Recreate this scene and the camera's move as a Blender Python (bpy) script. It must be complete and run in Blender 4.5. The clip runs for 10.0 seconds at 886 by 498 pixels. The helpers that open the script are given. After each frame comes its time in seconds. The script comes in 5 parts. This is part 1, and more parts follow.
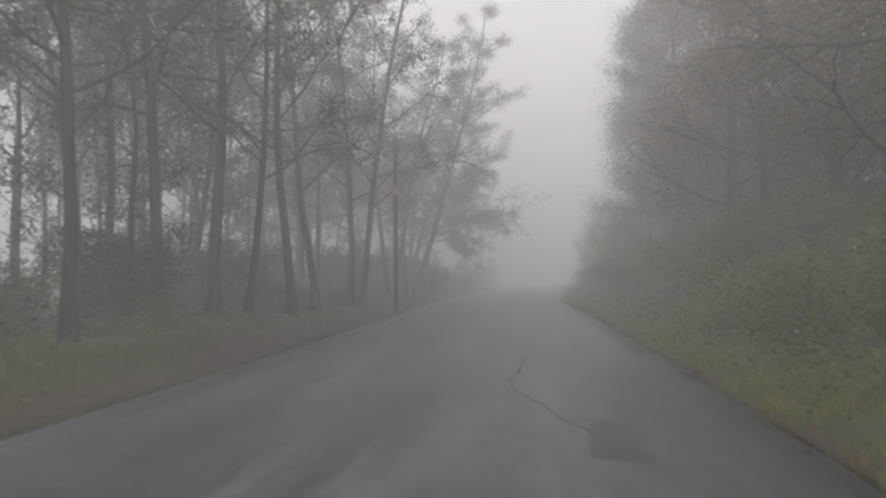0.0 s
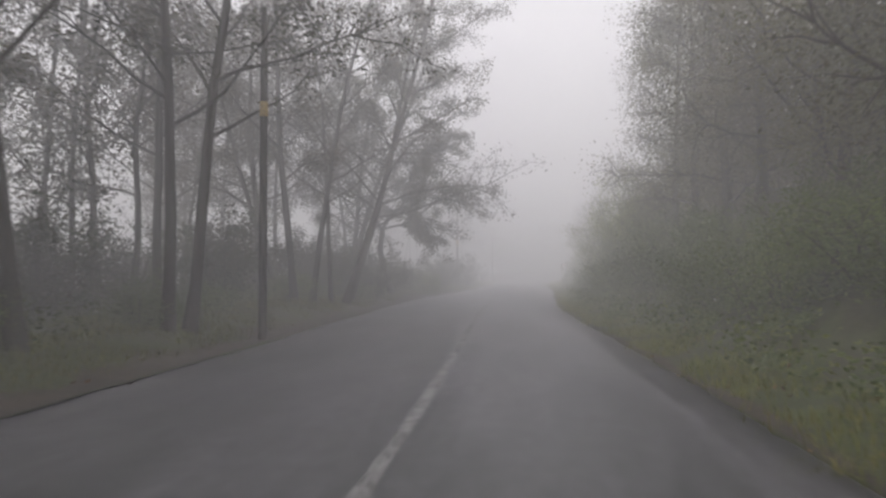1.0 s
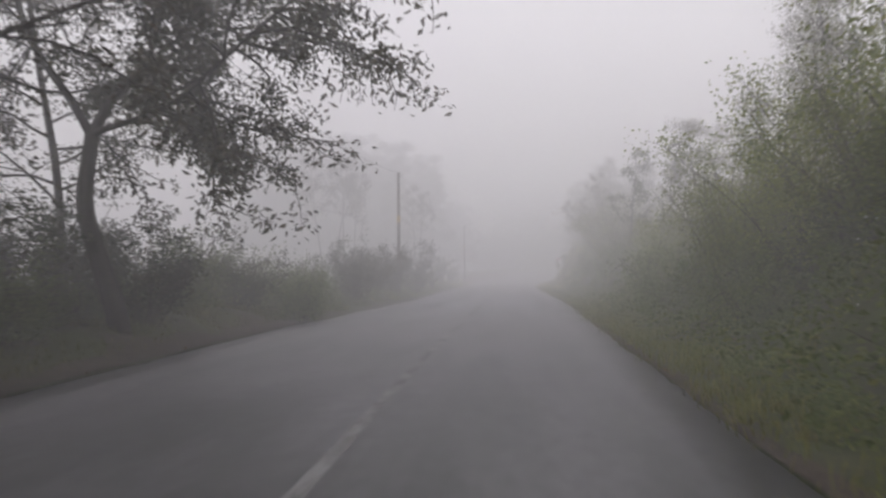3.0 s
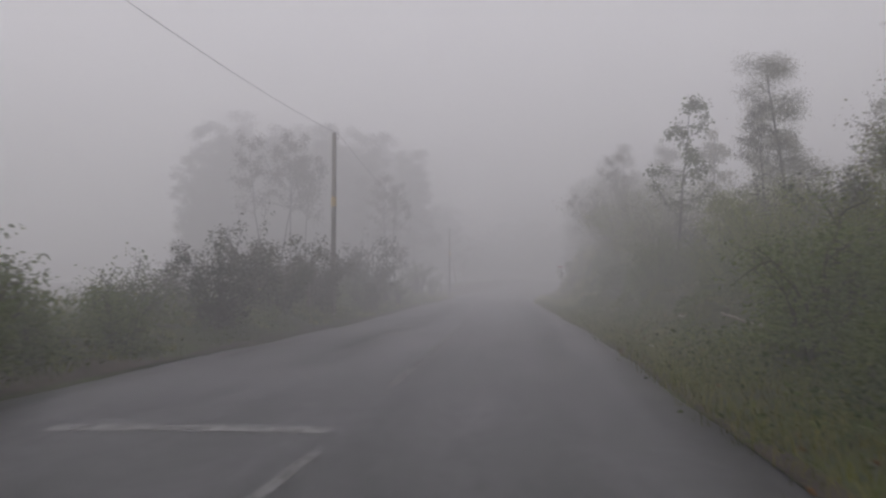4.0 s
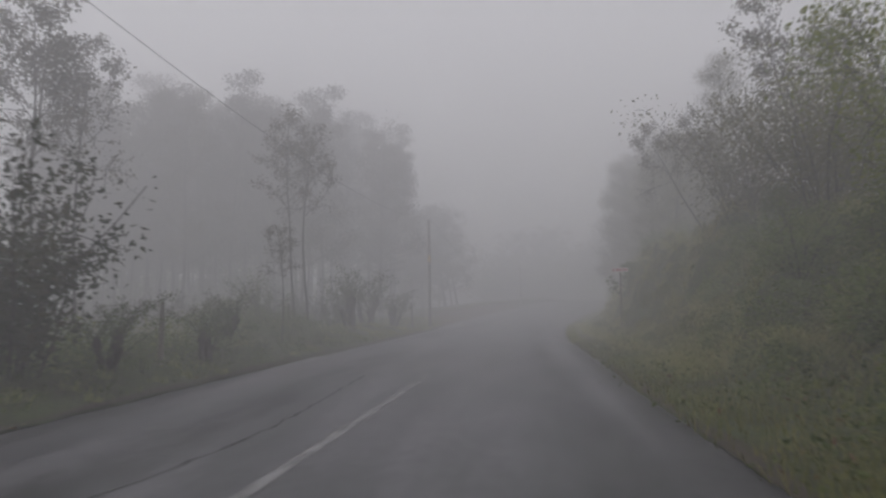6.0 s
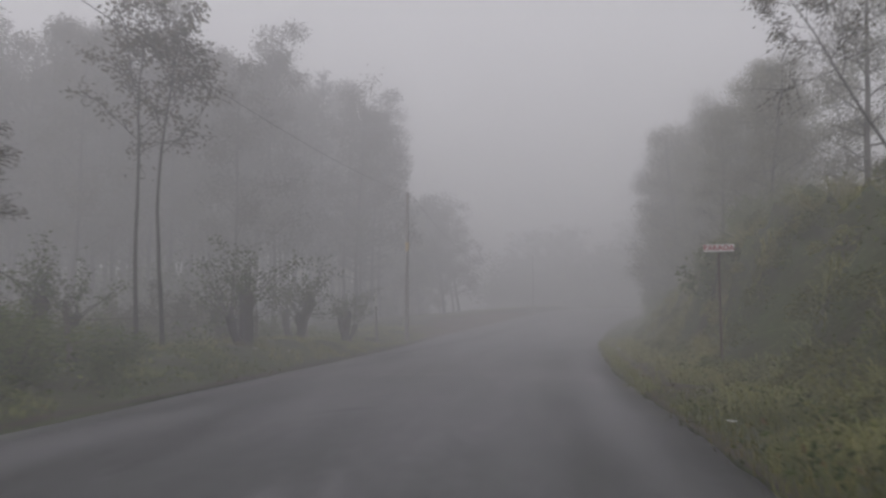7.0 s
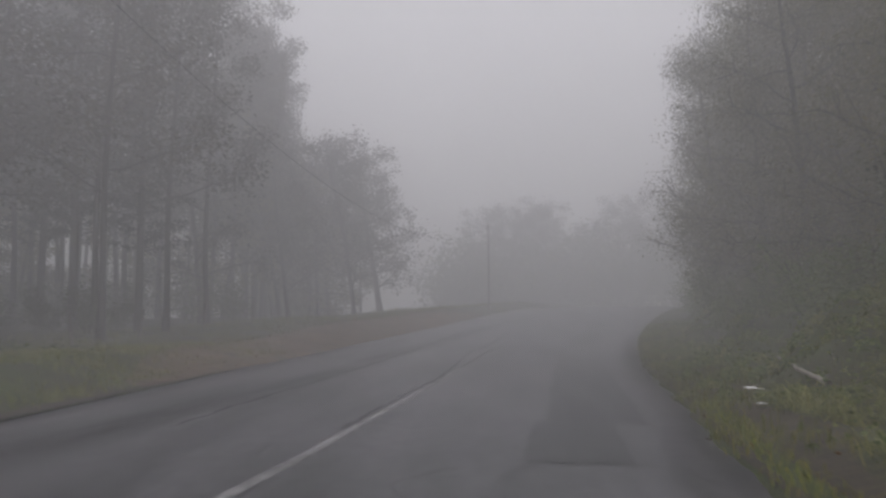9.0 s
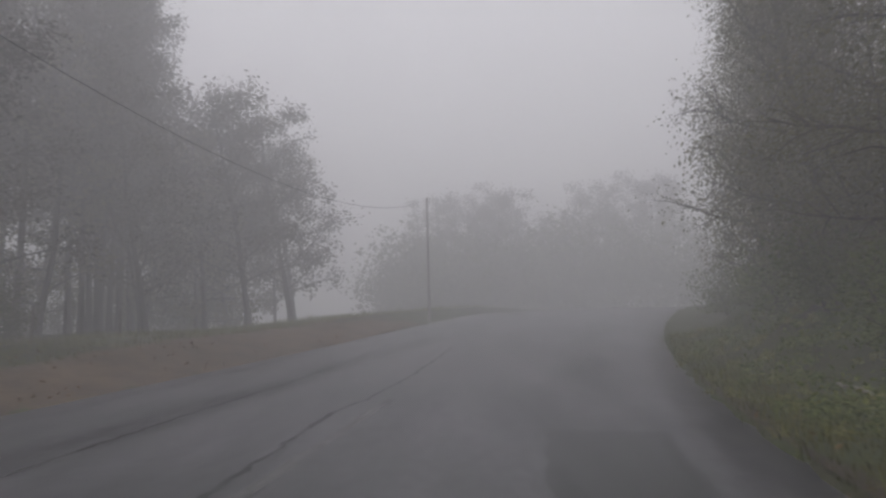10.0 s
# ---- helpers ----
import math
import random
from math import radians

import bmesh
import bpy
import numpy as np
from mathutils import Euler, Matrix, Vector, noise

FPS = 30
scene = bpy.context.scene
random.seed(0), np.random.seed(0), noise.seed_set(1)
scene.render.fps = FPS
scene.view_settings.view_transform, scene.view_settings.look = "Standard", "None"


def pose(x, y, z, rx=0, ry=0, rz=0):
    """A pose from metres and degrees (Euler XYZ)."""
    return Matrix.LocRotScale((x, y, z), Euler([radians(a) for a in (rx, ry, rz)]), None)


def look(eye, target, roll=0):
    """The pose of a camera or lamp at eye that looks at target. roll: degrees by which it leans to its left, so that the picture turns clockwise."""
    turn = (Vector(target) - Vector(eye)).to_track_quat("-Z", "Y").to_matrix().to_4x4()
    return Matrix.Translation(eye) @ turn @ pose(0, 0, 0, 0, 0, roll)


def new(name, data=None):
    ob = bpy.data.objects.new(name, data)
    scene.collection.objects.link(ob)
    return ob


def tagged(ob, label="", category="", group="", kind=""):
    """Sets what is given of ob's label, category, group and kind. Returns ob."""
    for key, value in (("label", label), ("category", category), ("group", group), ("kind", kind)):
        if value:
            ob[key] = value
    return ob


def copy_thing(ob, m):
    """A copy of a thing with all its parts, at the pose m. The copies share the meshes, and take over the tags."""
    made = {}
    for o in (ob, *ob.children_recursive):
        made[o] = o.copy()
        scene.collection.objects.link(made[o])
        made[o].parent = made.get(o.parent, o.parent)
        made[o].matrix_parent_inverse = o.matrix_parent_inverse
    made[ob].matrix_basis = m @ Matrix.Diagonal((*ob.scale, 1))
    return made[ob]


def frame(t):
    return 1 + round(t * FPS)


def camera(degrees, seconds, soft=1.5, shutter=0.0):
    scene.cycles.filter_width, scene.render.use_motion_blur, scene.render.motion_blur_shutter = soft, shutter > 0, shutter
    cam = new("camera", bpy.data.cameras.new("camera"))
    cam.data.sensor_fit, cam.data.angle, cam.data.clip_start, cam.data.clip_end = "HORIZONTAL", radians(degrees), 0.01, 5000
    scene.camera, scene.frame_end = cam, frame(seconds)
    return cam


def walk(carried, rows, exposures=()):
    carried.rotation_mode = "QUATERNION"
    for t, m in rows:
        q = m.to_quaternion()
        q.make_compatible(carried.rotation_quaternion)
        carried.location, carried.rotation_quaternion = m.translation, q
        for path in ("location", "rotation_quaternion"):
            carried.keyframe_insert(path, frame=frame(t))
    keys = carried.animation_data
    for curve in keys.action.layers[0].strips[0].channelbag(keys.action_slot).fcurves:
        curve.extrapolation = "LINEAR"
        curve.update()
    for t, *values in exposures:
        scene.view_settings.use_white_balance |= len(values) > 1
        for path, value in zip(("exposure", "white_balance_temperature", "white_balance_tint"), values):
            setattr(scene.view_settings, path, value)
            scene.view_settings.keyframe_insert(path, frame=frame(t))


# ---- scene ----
cam = camera(60.0, 10.0, soft=2.4, shutter=0.18)
PATH = [
    (0.0, pose(0.000, 0.000, 1.299, 92.130, 0.367, 6.612)),
    (0.5, pose(0.021, 6.563, 1.259, 92.080, 0.152, 6.015)),
    (1.0, pose(-0.041, 13.224, 1.240, 92.010, 0.081, 5.522)),
    (1.5, pose(-0.104, 19.949, 1.243, 92.190, 0.246, 5.049)),
    (2.0, pose(-0.250, 26.728, 1.251, 92.290, 0.470, 4.594)),
    (2.5, pose(-0.334, 33.550, 1.254, 92.160, 0.508, 4.270)),
    (3.0, pose(-0.195, 40.334, 1.255, 91.920, 0.348, 3.879)),
    (3.5, pose(0.033, 47.072, 1.258, 92.200, 0.157, 3.602)),
    (4.0, pose(0.272, 53.882, 1.257, 92.700, -0.059, 3.512)),
    (4.5, pose(0.524, 60.746, 1.260, 93.150, -0.113, 3.569)),
    (5.0, pose(0.737, 67.671, 1.268, 93.620, 0.148, 3.900)),
    (5.5, pose(1.068, 74.603, 1.257, 94.100, 0.747, 4.432)),
    (6.0, pose(1.330, 81.503, 1.243, 94.450, 0.878, 4.965)),
    (6.5, pose(1.455, 88.328, 1.248, 94.750, 0.454, 5.737)),
    (7.0, pose(1.580, 95.170, 1.244, 94.961, -0.035, 5.914)),
    (7.5, pose(1.699, 102.016, 1.233, 94.869, -0.005, 5.665)),
    (8.0, pose(1.985, 108.910, 1.234, 94.966, 0.052, 5.405)),
    (8.5, pose(2.279, 115.817, 1.229, 94.988, 0.159, 4.633)),
    (9.0, pose(2.758, 122.678, 1.237, 95.107, 0.345, 3.625)),
    (9.5, pose(3.240, 129.378, 1.258, 95.229, 0.641, 2.213)),
    (10.0, pose(3.670, 135.876, 1.282, 95.649, 1.450, 0.808)),
]
walk(cam, PATH, exposures=[
    (0.0, 1.22, 6480, 16), (1.0, 1.45, 6450, 16), (2.0, 1.46, 6430, 17), (3.0, 1.20, 6420, 18), (4.3, 0.42, 6350, 18), (5.0, 0.32, 6300, 15),
    (7.0, 0.50, 6330, 16), (8.5, 0.50, 6330, 16), (9.3, 0.74, 6330, 16), (10.0, 0.74, 6320, 16)])

# ---- sky, sun and fog ----
world = bpy.data.worlds.new("overcast_sky")
scene.world = world
world.use_nodes = True
wn, wl = world.node_tree.nodes, world.node_tree.links
sky = wn.new("ShaderNodeTexSky")
sky.sky_type = "NISHITA"
sky.sun_disc = False
sky.sun_elevation, sky.sun_rotation = radians(46), radians(230)
cloud = wn.new("ShaderNodeHueSaturation")
cloud.inputs["Saturation"].default_value = 0.12
wl.new(sky.outputs["Color"], cloud.inputs["Color"])
wl.new(cloud.outputs["Color"], wn["Background"].inputs["Color"])
wn["Background"].inputs["Strength"].default_value = 0.15
sun = new("sun", bpy.data.lights.new("sun", "SUN"))
sun.data.energy, sun.data.angle, sun.data.color = 2.3, radians(50), (1.0, 0.97, 0.95)
sun.matrix_world = look((-34.5, -29, 46.5), (0, 0, 0))

FOG_DENSITY = 0.0212
scene.cycles.volume_bounces = 3


# ---- materials ----
def shader(name, rough=0.8, spec=0.3):
    m = bpy.data.materials.new(name)
    m.use_nodes = True
    n, l = m.node_tree.nodes, m.node_tree.links
    b = n["Principled BSDF"]
    b.inputs["Roughness"].default_value = rough
    b.inputs["Specular IOR Level"].default_value = spec
    return m, n, l, b


def ramp(n, stops):
    r = n.new("ShaderNodeValToRGB")
    e = r.color_ramp.elements
    while len(e) < len(stops):
        e.new(0.5)
    for k, (p, c) in zip(e, stops):
        k.position, k.color = p, (*c, 1)
    return r


def noise_node(n, l, scale, detail=4, rough=0.55, coord="Object", stretch=None):
    tc = n.new("ShaderNodeTexCoord")
    t = n.new("ShaderNodeTexNoise")
    t.inputs["Scale"].default_value, t.inputs["Detail"].default_value, t.inputs["Roughness"].default_value = scale, detail, rough
    if stretch:
        mp = n.new("ShaderNodeMapping")
        mp.inputs["Scale"].default_value = stretch
        l.new(tc.outputs[coord], mp.inputs["Vector"])
        l.new(mp.outputs["Vector"], t.inputs["Vector"])
    else:
        l.new(tc.outputs[coord], t.inputs["Vector"])
    return t


def mix(n, l, fac, a, b, mode="MIX"):
    m = n.new("ShaderNodeMix")
    m.data_type, m.blend_type = "RGBA", mode
    for k, v in ((0, fac), (6, a), (7, b)):
        if isinstance(v, (float, int)):
            m.inputs[k].default_value = v
        elif isinstance(v, tuple):
            m.inputs[k].default_value = (*v, 1)
        else:
            l.new(v, m.inputs[k])
    return m.outputs[2]


def bump(n, l, b, height, strength, distance):
    k = n.new("ShaderNodeBump")
    k.inputs["Strength"].default_value, k.inputs["Distance"].default_value = strength, distance
    l.new(height, k.inputs["Height"])
    l.new(k.outputs["Normal"], b.inputs["Normal"])


def asphalt(name, dark, light):
    m, n, l, b = shader(name, 0.5, 0.5)
    big = noise_node(n, l, 0.35, 5, 0.6, stretch=(2.6, 0.5, 1))
    streak = noise_node(n, l, 1.3, 6, 0.68, stretch=(1.5, 0.10, 1))
    fine = noise_node(n, l, 90, 2)
    mid = noise_node(n, l, 7, 5, 0.7, stretch=(1, 0.45, 1))
    r1 = ramp(n, [(0.38, dark), (0.62, light)])
    l.new(big.outputs["Fac"], r1.inputs["Fac"])
    r2 = ramp(n, [(0.32, (0.52, 0.52, 0.53)), (0.66, (1.35, 1.34, 1.35))])
    l.new(streak.outputs["Fac"], r2.inputs["Fac"])
    r3 = ramp(n, [(0.3, (0.7, 0.7, 0.7)), (0.7, (1.25, 1.25, 1.25))])
    l.new(fine.outputs["Fac"], r3.inputs["Fac"])
    c = mix(n, l, 1.0, r1.outputs["Color"], r2.outputs["Color"], "MULTIPLY")
    c = mix(n, l, 0.7, c, r3.outputs["Color"], "MULTIPLY")
    r4 = ramp(n, [(0.34, (0.6, 0.6, 0.6)), (0.62, (1.3, 1.3, 1.3))])
    l.new(mid.outputs["Fac"], r4.inputs["Fac"])
    c = mix(n, l, 0.8, c, r4.outputs["Color"], "MULTIPLY")
    l.new(c, b.inputs["Base Color"])
    rr = n.new("ShaderNodeMapRange")
    rr.inputs["To Min"].default_value, rr.inputs["To Max"].default_value = 0.34, 0.60
    l.new(streak.outputs["Fac"], rr.inputs["Value"])
    l.new(rr.outputs["Result"], b.inputs["Roughness"])
    bump(n, l, b, fine.outputs["Fac"], 0.5, 0.006)
    return m


def leafy(name, a, b_, c_, through_light=0.25):
    """Leaves whose colour varies from leaf to leaf and from plant to plant."""
    m, n, l, b = shader(name, 0.6, 0.15)
    geo = n.new("ShaderNodeNewGeometry")
    info = n.new("ShaderNodeObjectInfo")
    r = ramp(n, [(0.0, a), (0.55, b_), (1.0, c_)])
    l.new(geo.outputs["Random Per Island"], r.inputs["Fac"])
    hs = n.new("ShaderNodeHueSaturation")
    mr = n.new("ShaderNodeMapRange")
    mr.inputs["To Min"].default_value, mr.inputs["To Max"].default_value = 0.75, 1.2
    l.new(info.outputs["Random"], mr.inputs["Value"])
    l.new(mr.outputs["Result"], hs.inputs["Value"])
    l.new(r.outputs["Color"], hs.inputs["Color"])
    l.new(hs.outputs["Color"], b.inputs["Base Color"])
    tr = n.new("ShaderNodeBsdfTranslucent")
    l.new(hs.outputs["Color"], tr.inputs["Color"])
    ms = n.new("ShaderNodeMixShader")
    ms.inputs[0].default_value = through_light
    l.new(b.outputs[0], ms.inputs[1])
    l.new(tr.outputs[0], ms.inputs[2])
    l.new(ms.outputs[0], n["Material Output"].inputs["Surface"])
    return m


def mottled(name, a, b_, scale, rough=0.85, bumpiness=0.4, depth=0.02, stretch=None):
    m, n, l, b = shader(name, rough, 0.25)
    t = noise_node(n, l, scale, 6, 0.65, stretch=stretch)
    u = noise_node(n, l, scale * 9, 3, 0.6, stretch=stretch)
    r = ramp(n, [(0.32, a), (0.68, b_)])
    l.new(t.outputs["Fac"], r.inputs["Fac"])
    r2 = ramp(n, [(0.3, (0.65, 0.65, 0.65)), (0.7, (1.25, 1.25, 1.25))])
    l.new(u.outputs["Fac"], r2.inputs["Fac"])
    l.new(mix(n, l, 0.8, r.outputs["Color"], r2.outputs["Color"], "MULTIPLY"), b.inputs["Base Color"])
    bump(n, l, b, u.outputs["Fac"], bumpiness, depth)
    return m


ASPHALT = asphalt("asphalt", (0.036, 0.036, 0.038), (0.078, 0.075, 0.080))
PATCH = asphalt("patch_asphalt", (0.013, 0.013, 0.014), (0.024, 0.0235, 0.025))
SOIL = mottled("soil_and_low_grass", (0.036, 0.03, 0.016), (0.048, 0.068, 0.016), 0.9, 0.95, 0.6, 0.05)
DIRT = mottled("dirt_shoulder", (0.055, 0.038, 0.022), (0.14, 0.092, 0.046), 1.1, 0.95, 0.5, 0.03)
BARK = mottled("bark", (0.022, 0.018, 0.015), (0.06, 0.048, 0.038), 3.0, 0.9, 0.8, 0.03, (1, 1, 0.25))
TREE_LEAF = leafy("tree_leaf", (0.048, 0.044, 0.022), (0.068, 0.060, 0.028), (0.11, 0.082, 0.04))
SHRUB_LEAF = leafy("shrub_leaf", (0.052, 0.072, 0.020), (0.078, 0.104, 0.028), (0.125, 0.148, 0.048), 0.35)
BROAD_LEAF = leafy("broad_leaf", (0.085, 0.12, 0.030), (0.12, 0.158, 0.042), (0.19, 0.215, 0.075), 0.4)
TALL_LEAF = leafy("tall_bush_leaf", (0.026, 0.036, 0.013), (0.042, 0.052, 0.018), (0.085, 0.072, 0.032), 0.2)
NEEDLE = leafy("needle", (0.02, 0.03, 0.018), (0.03, 0.042, 0.024), (0.05, 0.055, 0.03), 0.1)
GRASS = leafy("grass_blade", (0.09, 0.12, 0.010), (0.15, 0.17, 0.018), (0.25, 0.22, 0.03))
VERGE = leafy("verge_blade", (0.06, 0.072, 0.012), (0.095, 0.103, 0.018), (0.17, 0.15, 0.032))
# weathered wood with haze put into its colour, for the farthest pole
HAZY_POLE = mottled("haze_paled_wood", (0.26, 0.25, 0.24), (0.42, 0.405, 0.39), 4.0, 0.85, 0.4, 0.006, (1, 1, 0.12))
EDGE = mottled("dark_edge_soil", (0.03, 0.023, 0.016), (0.066, 0.05, 0.034), 2.6, 0.95, 0.6, 0.03)
PALE_BARK = mottled("pale_bark", (0.16, 0.14, 0.12), (0.32, 0.29, 0.25), 3.0, 0.85, 0.6, 0.01, (1, 1, 0.3))
BANK_LEAF = leafy("bank_leaf", (0.095, 0.095, 0.042), (0.13, 0.126, 0.053), (0.185, 0.168, 0.07), 0.5)
THICKET_LEAF = leafy("thicket_leaf", (0.13, 0.165, 0.022), (0.18, 0.215, 0.032), (0.27, 0.28, 0.06), 0.5)
FIELD_GRASS = leafy("field_grass_blade", (0.035, 0.064, 0.011), (0.062, 0.096, 0.016), (0.125, 0.135, 0.03))
STAND_LEAF = leafy("stand_leaf", (0.046, 0.046, 0.025), (0.066, 0.062, 0.032), (0.098, 0.085, 0.044))
WEED_LEAF = leafy("weed_leaf", (0.055, 0.085, 0.016), (0.10, 0.14, 0.026), (0.22, 0.23, 0.07), 0.35)
CLUMP_GRASS = leafy("clump_grass_blade", (0.135, 0.15, 0.03), (0.20, 0.202, 0.05), (0.31, 0.275, 0.10))
BANK_GRASS = leafy("bank_grass_blade", (0.07, 0.09, 0.018), (0.125, 0.14, 0.03), (0.22, 0.20, 0.06))
FALLEN_LEAF = leafy("fallen_leaf", (0.08, 0.042, 0.018), (0.15, 0.08, 0.03), (0.24, 0.14, 0.05), 0.05)
YELLOW = mottled("faded_yellow_paint", (0.36, 0.24, 0.05), (0.52, 0.36, 0.09), 12.0, 0.6, 0.2, 0.004)
RUST = mottled("rusty_steel", (0.06, 0.04, 0.03), (0.14, 0.09, 0.06), 14.0, 0.7, 0.3, 0.003)
WIRE = mottled("black_cable", (0.015, 0.015, 0.016), (0.03, 0.03, 0.03), 20.0, 0.6, 0.1, 0.001)
PLATE = mottled("dirty_white_enamel", (0.60, 0.57, 0.56), (0.80, 0.77, 0.76), 9.0, 0.45, 0.1, 0.002)
RED = mottled("red_paint", (0.34, 0.025, 0.03), (0.46, 0.04, 0.04), 20.0, 0.5, 0.1, 0.001)
PLASTIC = mottled("white_plastic", (0.62, 0.62, 0.62), (0.80, 0.80, 0.80), 20.0, 0.4, 0.1, 0.002)
PETAL = leafy("petal", (0.5, 0.48, 0.46), (0.62, 0.6, 0.58), (0.7, 0.66, 0.66), 0.2)
STONE = mottled("pale_stone", (0.14, 0.13, 0.115), (0.28, 0.26, 0.235), 9.0, 0.85, 0.5, 0.01)
WOOD = mottled("weathered_wood", (0.10, 0.09, 0.08), (0.22, 0.195, 0.17), 4.0, 0.85, 0.6, 0.01, (1, 1, 0.12))


def worn(name, a, b_, cover, scale, stretch, rough=0.6, fading=False):
    """A thin coat that has worn through in places: paint, tar or damp dirt on the asphalt."""
    m, n, l, b = shader(name, rough, 0.3)
    t = noise_node(n, l, scale, 6, 0.7, stretch=stretch)
    u = noise_node(n, l, 60, 2)
    r = ramp(n, [(0.3, a), (0.7, b_)])
    l.new(u.outputs["Fac"], r.inputs["Fac"])
    l.new(r.outputs["Color"], b.inputs["Base Color"])
    k = ramp(n, [(max(0.0, 0.5 - cover * 0.35), (0, 0, 0)), (0.5 + (1 - cover) * 0.35, (cover, cover, cover))])
    l.new(t.outputs["Fac"], k.inputs["Fac"])
    tr = n.new("ShaderNodeBsdfTransparent")
    ms = n.new("ShaderNodeMixShader")
    amount = k.outputs["Color"]
    if fading:
        at = n.new("ShaderNodeAttribute")
        at.attribute_name = "cover"
        amount = mix(n, l, 1.0, amount, at.outputs["Color"], "MULTIPLY")
    l.new(amount, ms.inputs[0])
    l.new(tr.outputs[0], ms.inputs[1])
    l.new(b.outputs[0], ms.inputs[2])
    l.new(ms.outputs[0], n["Material Output"].inputs["Surface"])
    return m


LINE_PAINT = worn("worn_white_paint", (0.2, 0.197, 0.192), (0.34, 0.336, 0.33), 0.78, 3.0, (1, 0.5, 1))
FAINT_PAINT = worn("faint_white_paint", (0.16, 0.157, 0.155), (0.28, 0.276, 0.27), 0.6, 3.0, (1, 0.5, 1))
DASH_PAINT = worn("white_dash_paint", (0.26, 0.256, 0.25), (0.44, 0.435, 0.43), 0.88, 3.0, (1, 0.5, 1))
DAMP = worn("damp_track", (0.02, 0.02, 0.022), (0.034, 0.034, 0.036), 0.5, 0.9, (1.5, 0.3, 1), 0.42, True)
TAR = worn("open_crack", (0.012, 0.012, 0.012), (0.026, 0.026, 0.026), 0.66, 2.0, (1, 1, 1), 0.8)


# ---- the lie of the land ----
# the road's middle line
MID = [(-0.9, -60), (-0.9, -20), (-0.9, 0), (-0.95, 20), (-1.3, 40), (-1.2, 54), (-0.7, 67), (-0.1, 82), (0.0, 97), (0.0, 110),
       (0.4, 122), (1.1, 132), (2.3, 144), (4.6, 157), (8.6, 170), (15.0, 183), (24.0, 194), (36.0, 202), (52.0, 207), (80.0, 210), (140.0, 212)]


def spline(points, step):
    """Points along a smooth line through the given ones."""
    p = np.array(points, float)
    out = []
    for i in range(len(p) - 1):
        a, b = p[i], p[i + 1]
        m0 = (b - p[i - 1]) / 2 if i else b - a
        m1 = (p[i + 2] - a) / 2 if i + 2 < len(p) else b - a
        k = max(2, int(np.linalg.norm(b - a) / step))
        for u in np.arange(k) / k:
            out.append((2 * u**3 - 3 * u**2 + 1) * a + (u**3 - 2 * u**2 + u) * m0 + (3 * u**2 - 2 * u**3) * b + (u**3 - u**2) * m1)
    out.append(p[-1])
    return np.array(out)


LINE = spline(MID, 0.5)
TANGENT = np.gradient(LINE, axis=0)
TANGENT /= np.linalg.norm(TANGENT, axis=1)[:, None]
NORMAL = np.stack([TANGENT[:, 1], -TANGENT[:, 0]], 1)
STATION = np.concatenate([[0], np.cumsum(np.linalg.norm(np.diff(LINE, axis=0), axis=1))]) - 60.0


def half_right(s):
    return np.interp(s, [0, 12, 30, 40, 46, 52, 66, 73, 78, 82, 92, 97, 110, 114, 123, 130, 136, 143, 155], [3.05, 2.98, 2.92, 2.88, 3.0, 3.22, 3.32, 3.35, 3.2, 3.1, 3.2, 3.3, 3.58, 3.6, 3.92, 4.0, 4.33, 4.45, 4.75])


def half_left(s):
    return np.interp(s, [0, 20, 42, 58, 70, 80, 102, 110, 122, 128, 132, 136, 141, 150], [3.5, 3.62, 4.0, 4.4, 4.3, 4.2, 4.12, 3.75, 3.8, 4.1, 4.5, 4.95, 5.45, 5.6])


def rise(s):
    """The road climbs towards the bend and comes over a crest behind it."""
    e, u = np.clip(np.asarray(s, float) - 133, 0, 38), np.clip(np.asarray(s, float) - 171, 0, 8)
    return 0.0011 * e * e + 0.0836 * (u - u * u / 16)


def along(s, d):
    """The place at station s of the road, d metres to the right of its middle line."""
    x, y = np.interp(s, STATION, LINE[:, 0]), np.interp(s, STATION, LINE[:, 1])
    nx, ny = np.interp(s, STATION, NORMAL[:, 0]), np.interp(s, STATION, NORMAL[:, 1])
    return x + nx * d, y + ny * d


def nearest(x, y):
    """Station and distance to the right of the road's middle line of places given as arrays."""
    x, y = np.atleast_1d(x).astype(float), np.atleast_1d(y).astype(float)
    s, d = np.empty(len(x)), np.empty(len(x))
    for i in range(0, len(x), 4000):
        dx, dy = x[i:i + 4000, None] - LINE[None, :, 0], y[i:i + 4000, None] - LINE[None, :, 1]
        k = np.argmin(dx * dx + dy * dy, axis=1)
        j = np.arange(len(k))
        s[i:i + 4000] = STATION[k] + dx[j, k] * TANGENT[k, 0] + dy[j, k] * TANGENT[k, 1]
        side = dx[j, k] * NORMAL[k, 0] + dy[j, k] * NORMAL[k, 1]
        d[i:i + 4000] = np.where(np.abs(side) < 30, side, np.sign(side) * np.hypot(dx[j, k], dy[j, k]))
    return s, d


def smooth(u):
    u = np.clip(u, 0, 1)
    return u * u * (3 - 2 * u)


def bank_height(s):
    return np.interp(s, [0, 50, 62, 92, 102, 110, 117, 125, 134, 150], [3.0, 3.0, 2.2, 2.2, 3.0, 3.3, 3.5, 2.8, 2.0, 1.8])


def bank_run(s):
    return np.interp(s, [0, 50, 62, 92, 104, 126, 138], [4.5, 4.5, 5.5, 4.6, 2.4, 2.4, 4.6])


def bank_start(s):
    return np.interp(s, [0, 96, 104, 124, 134], [0.9, 0.9, 1.6, 1.6, 1.1])


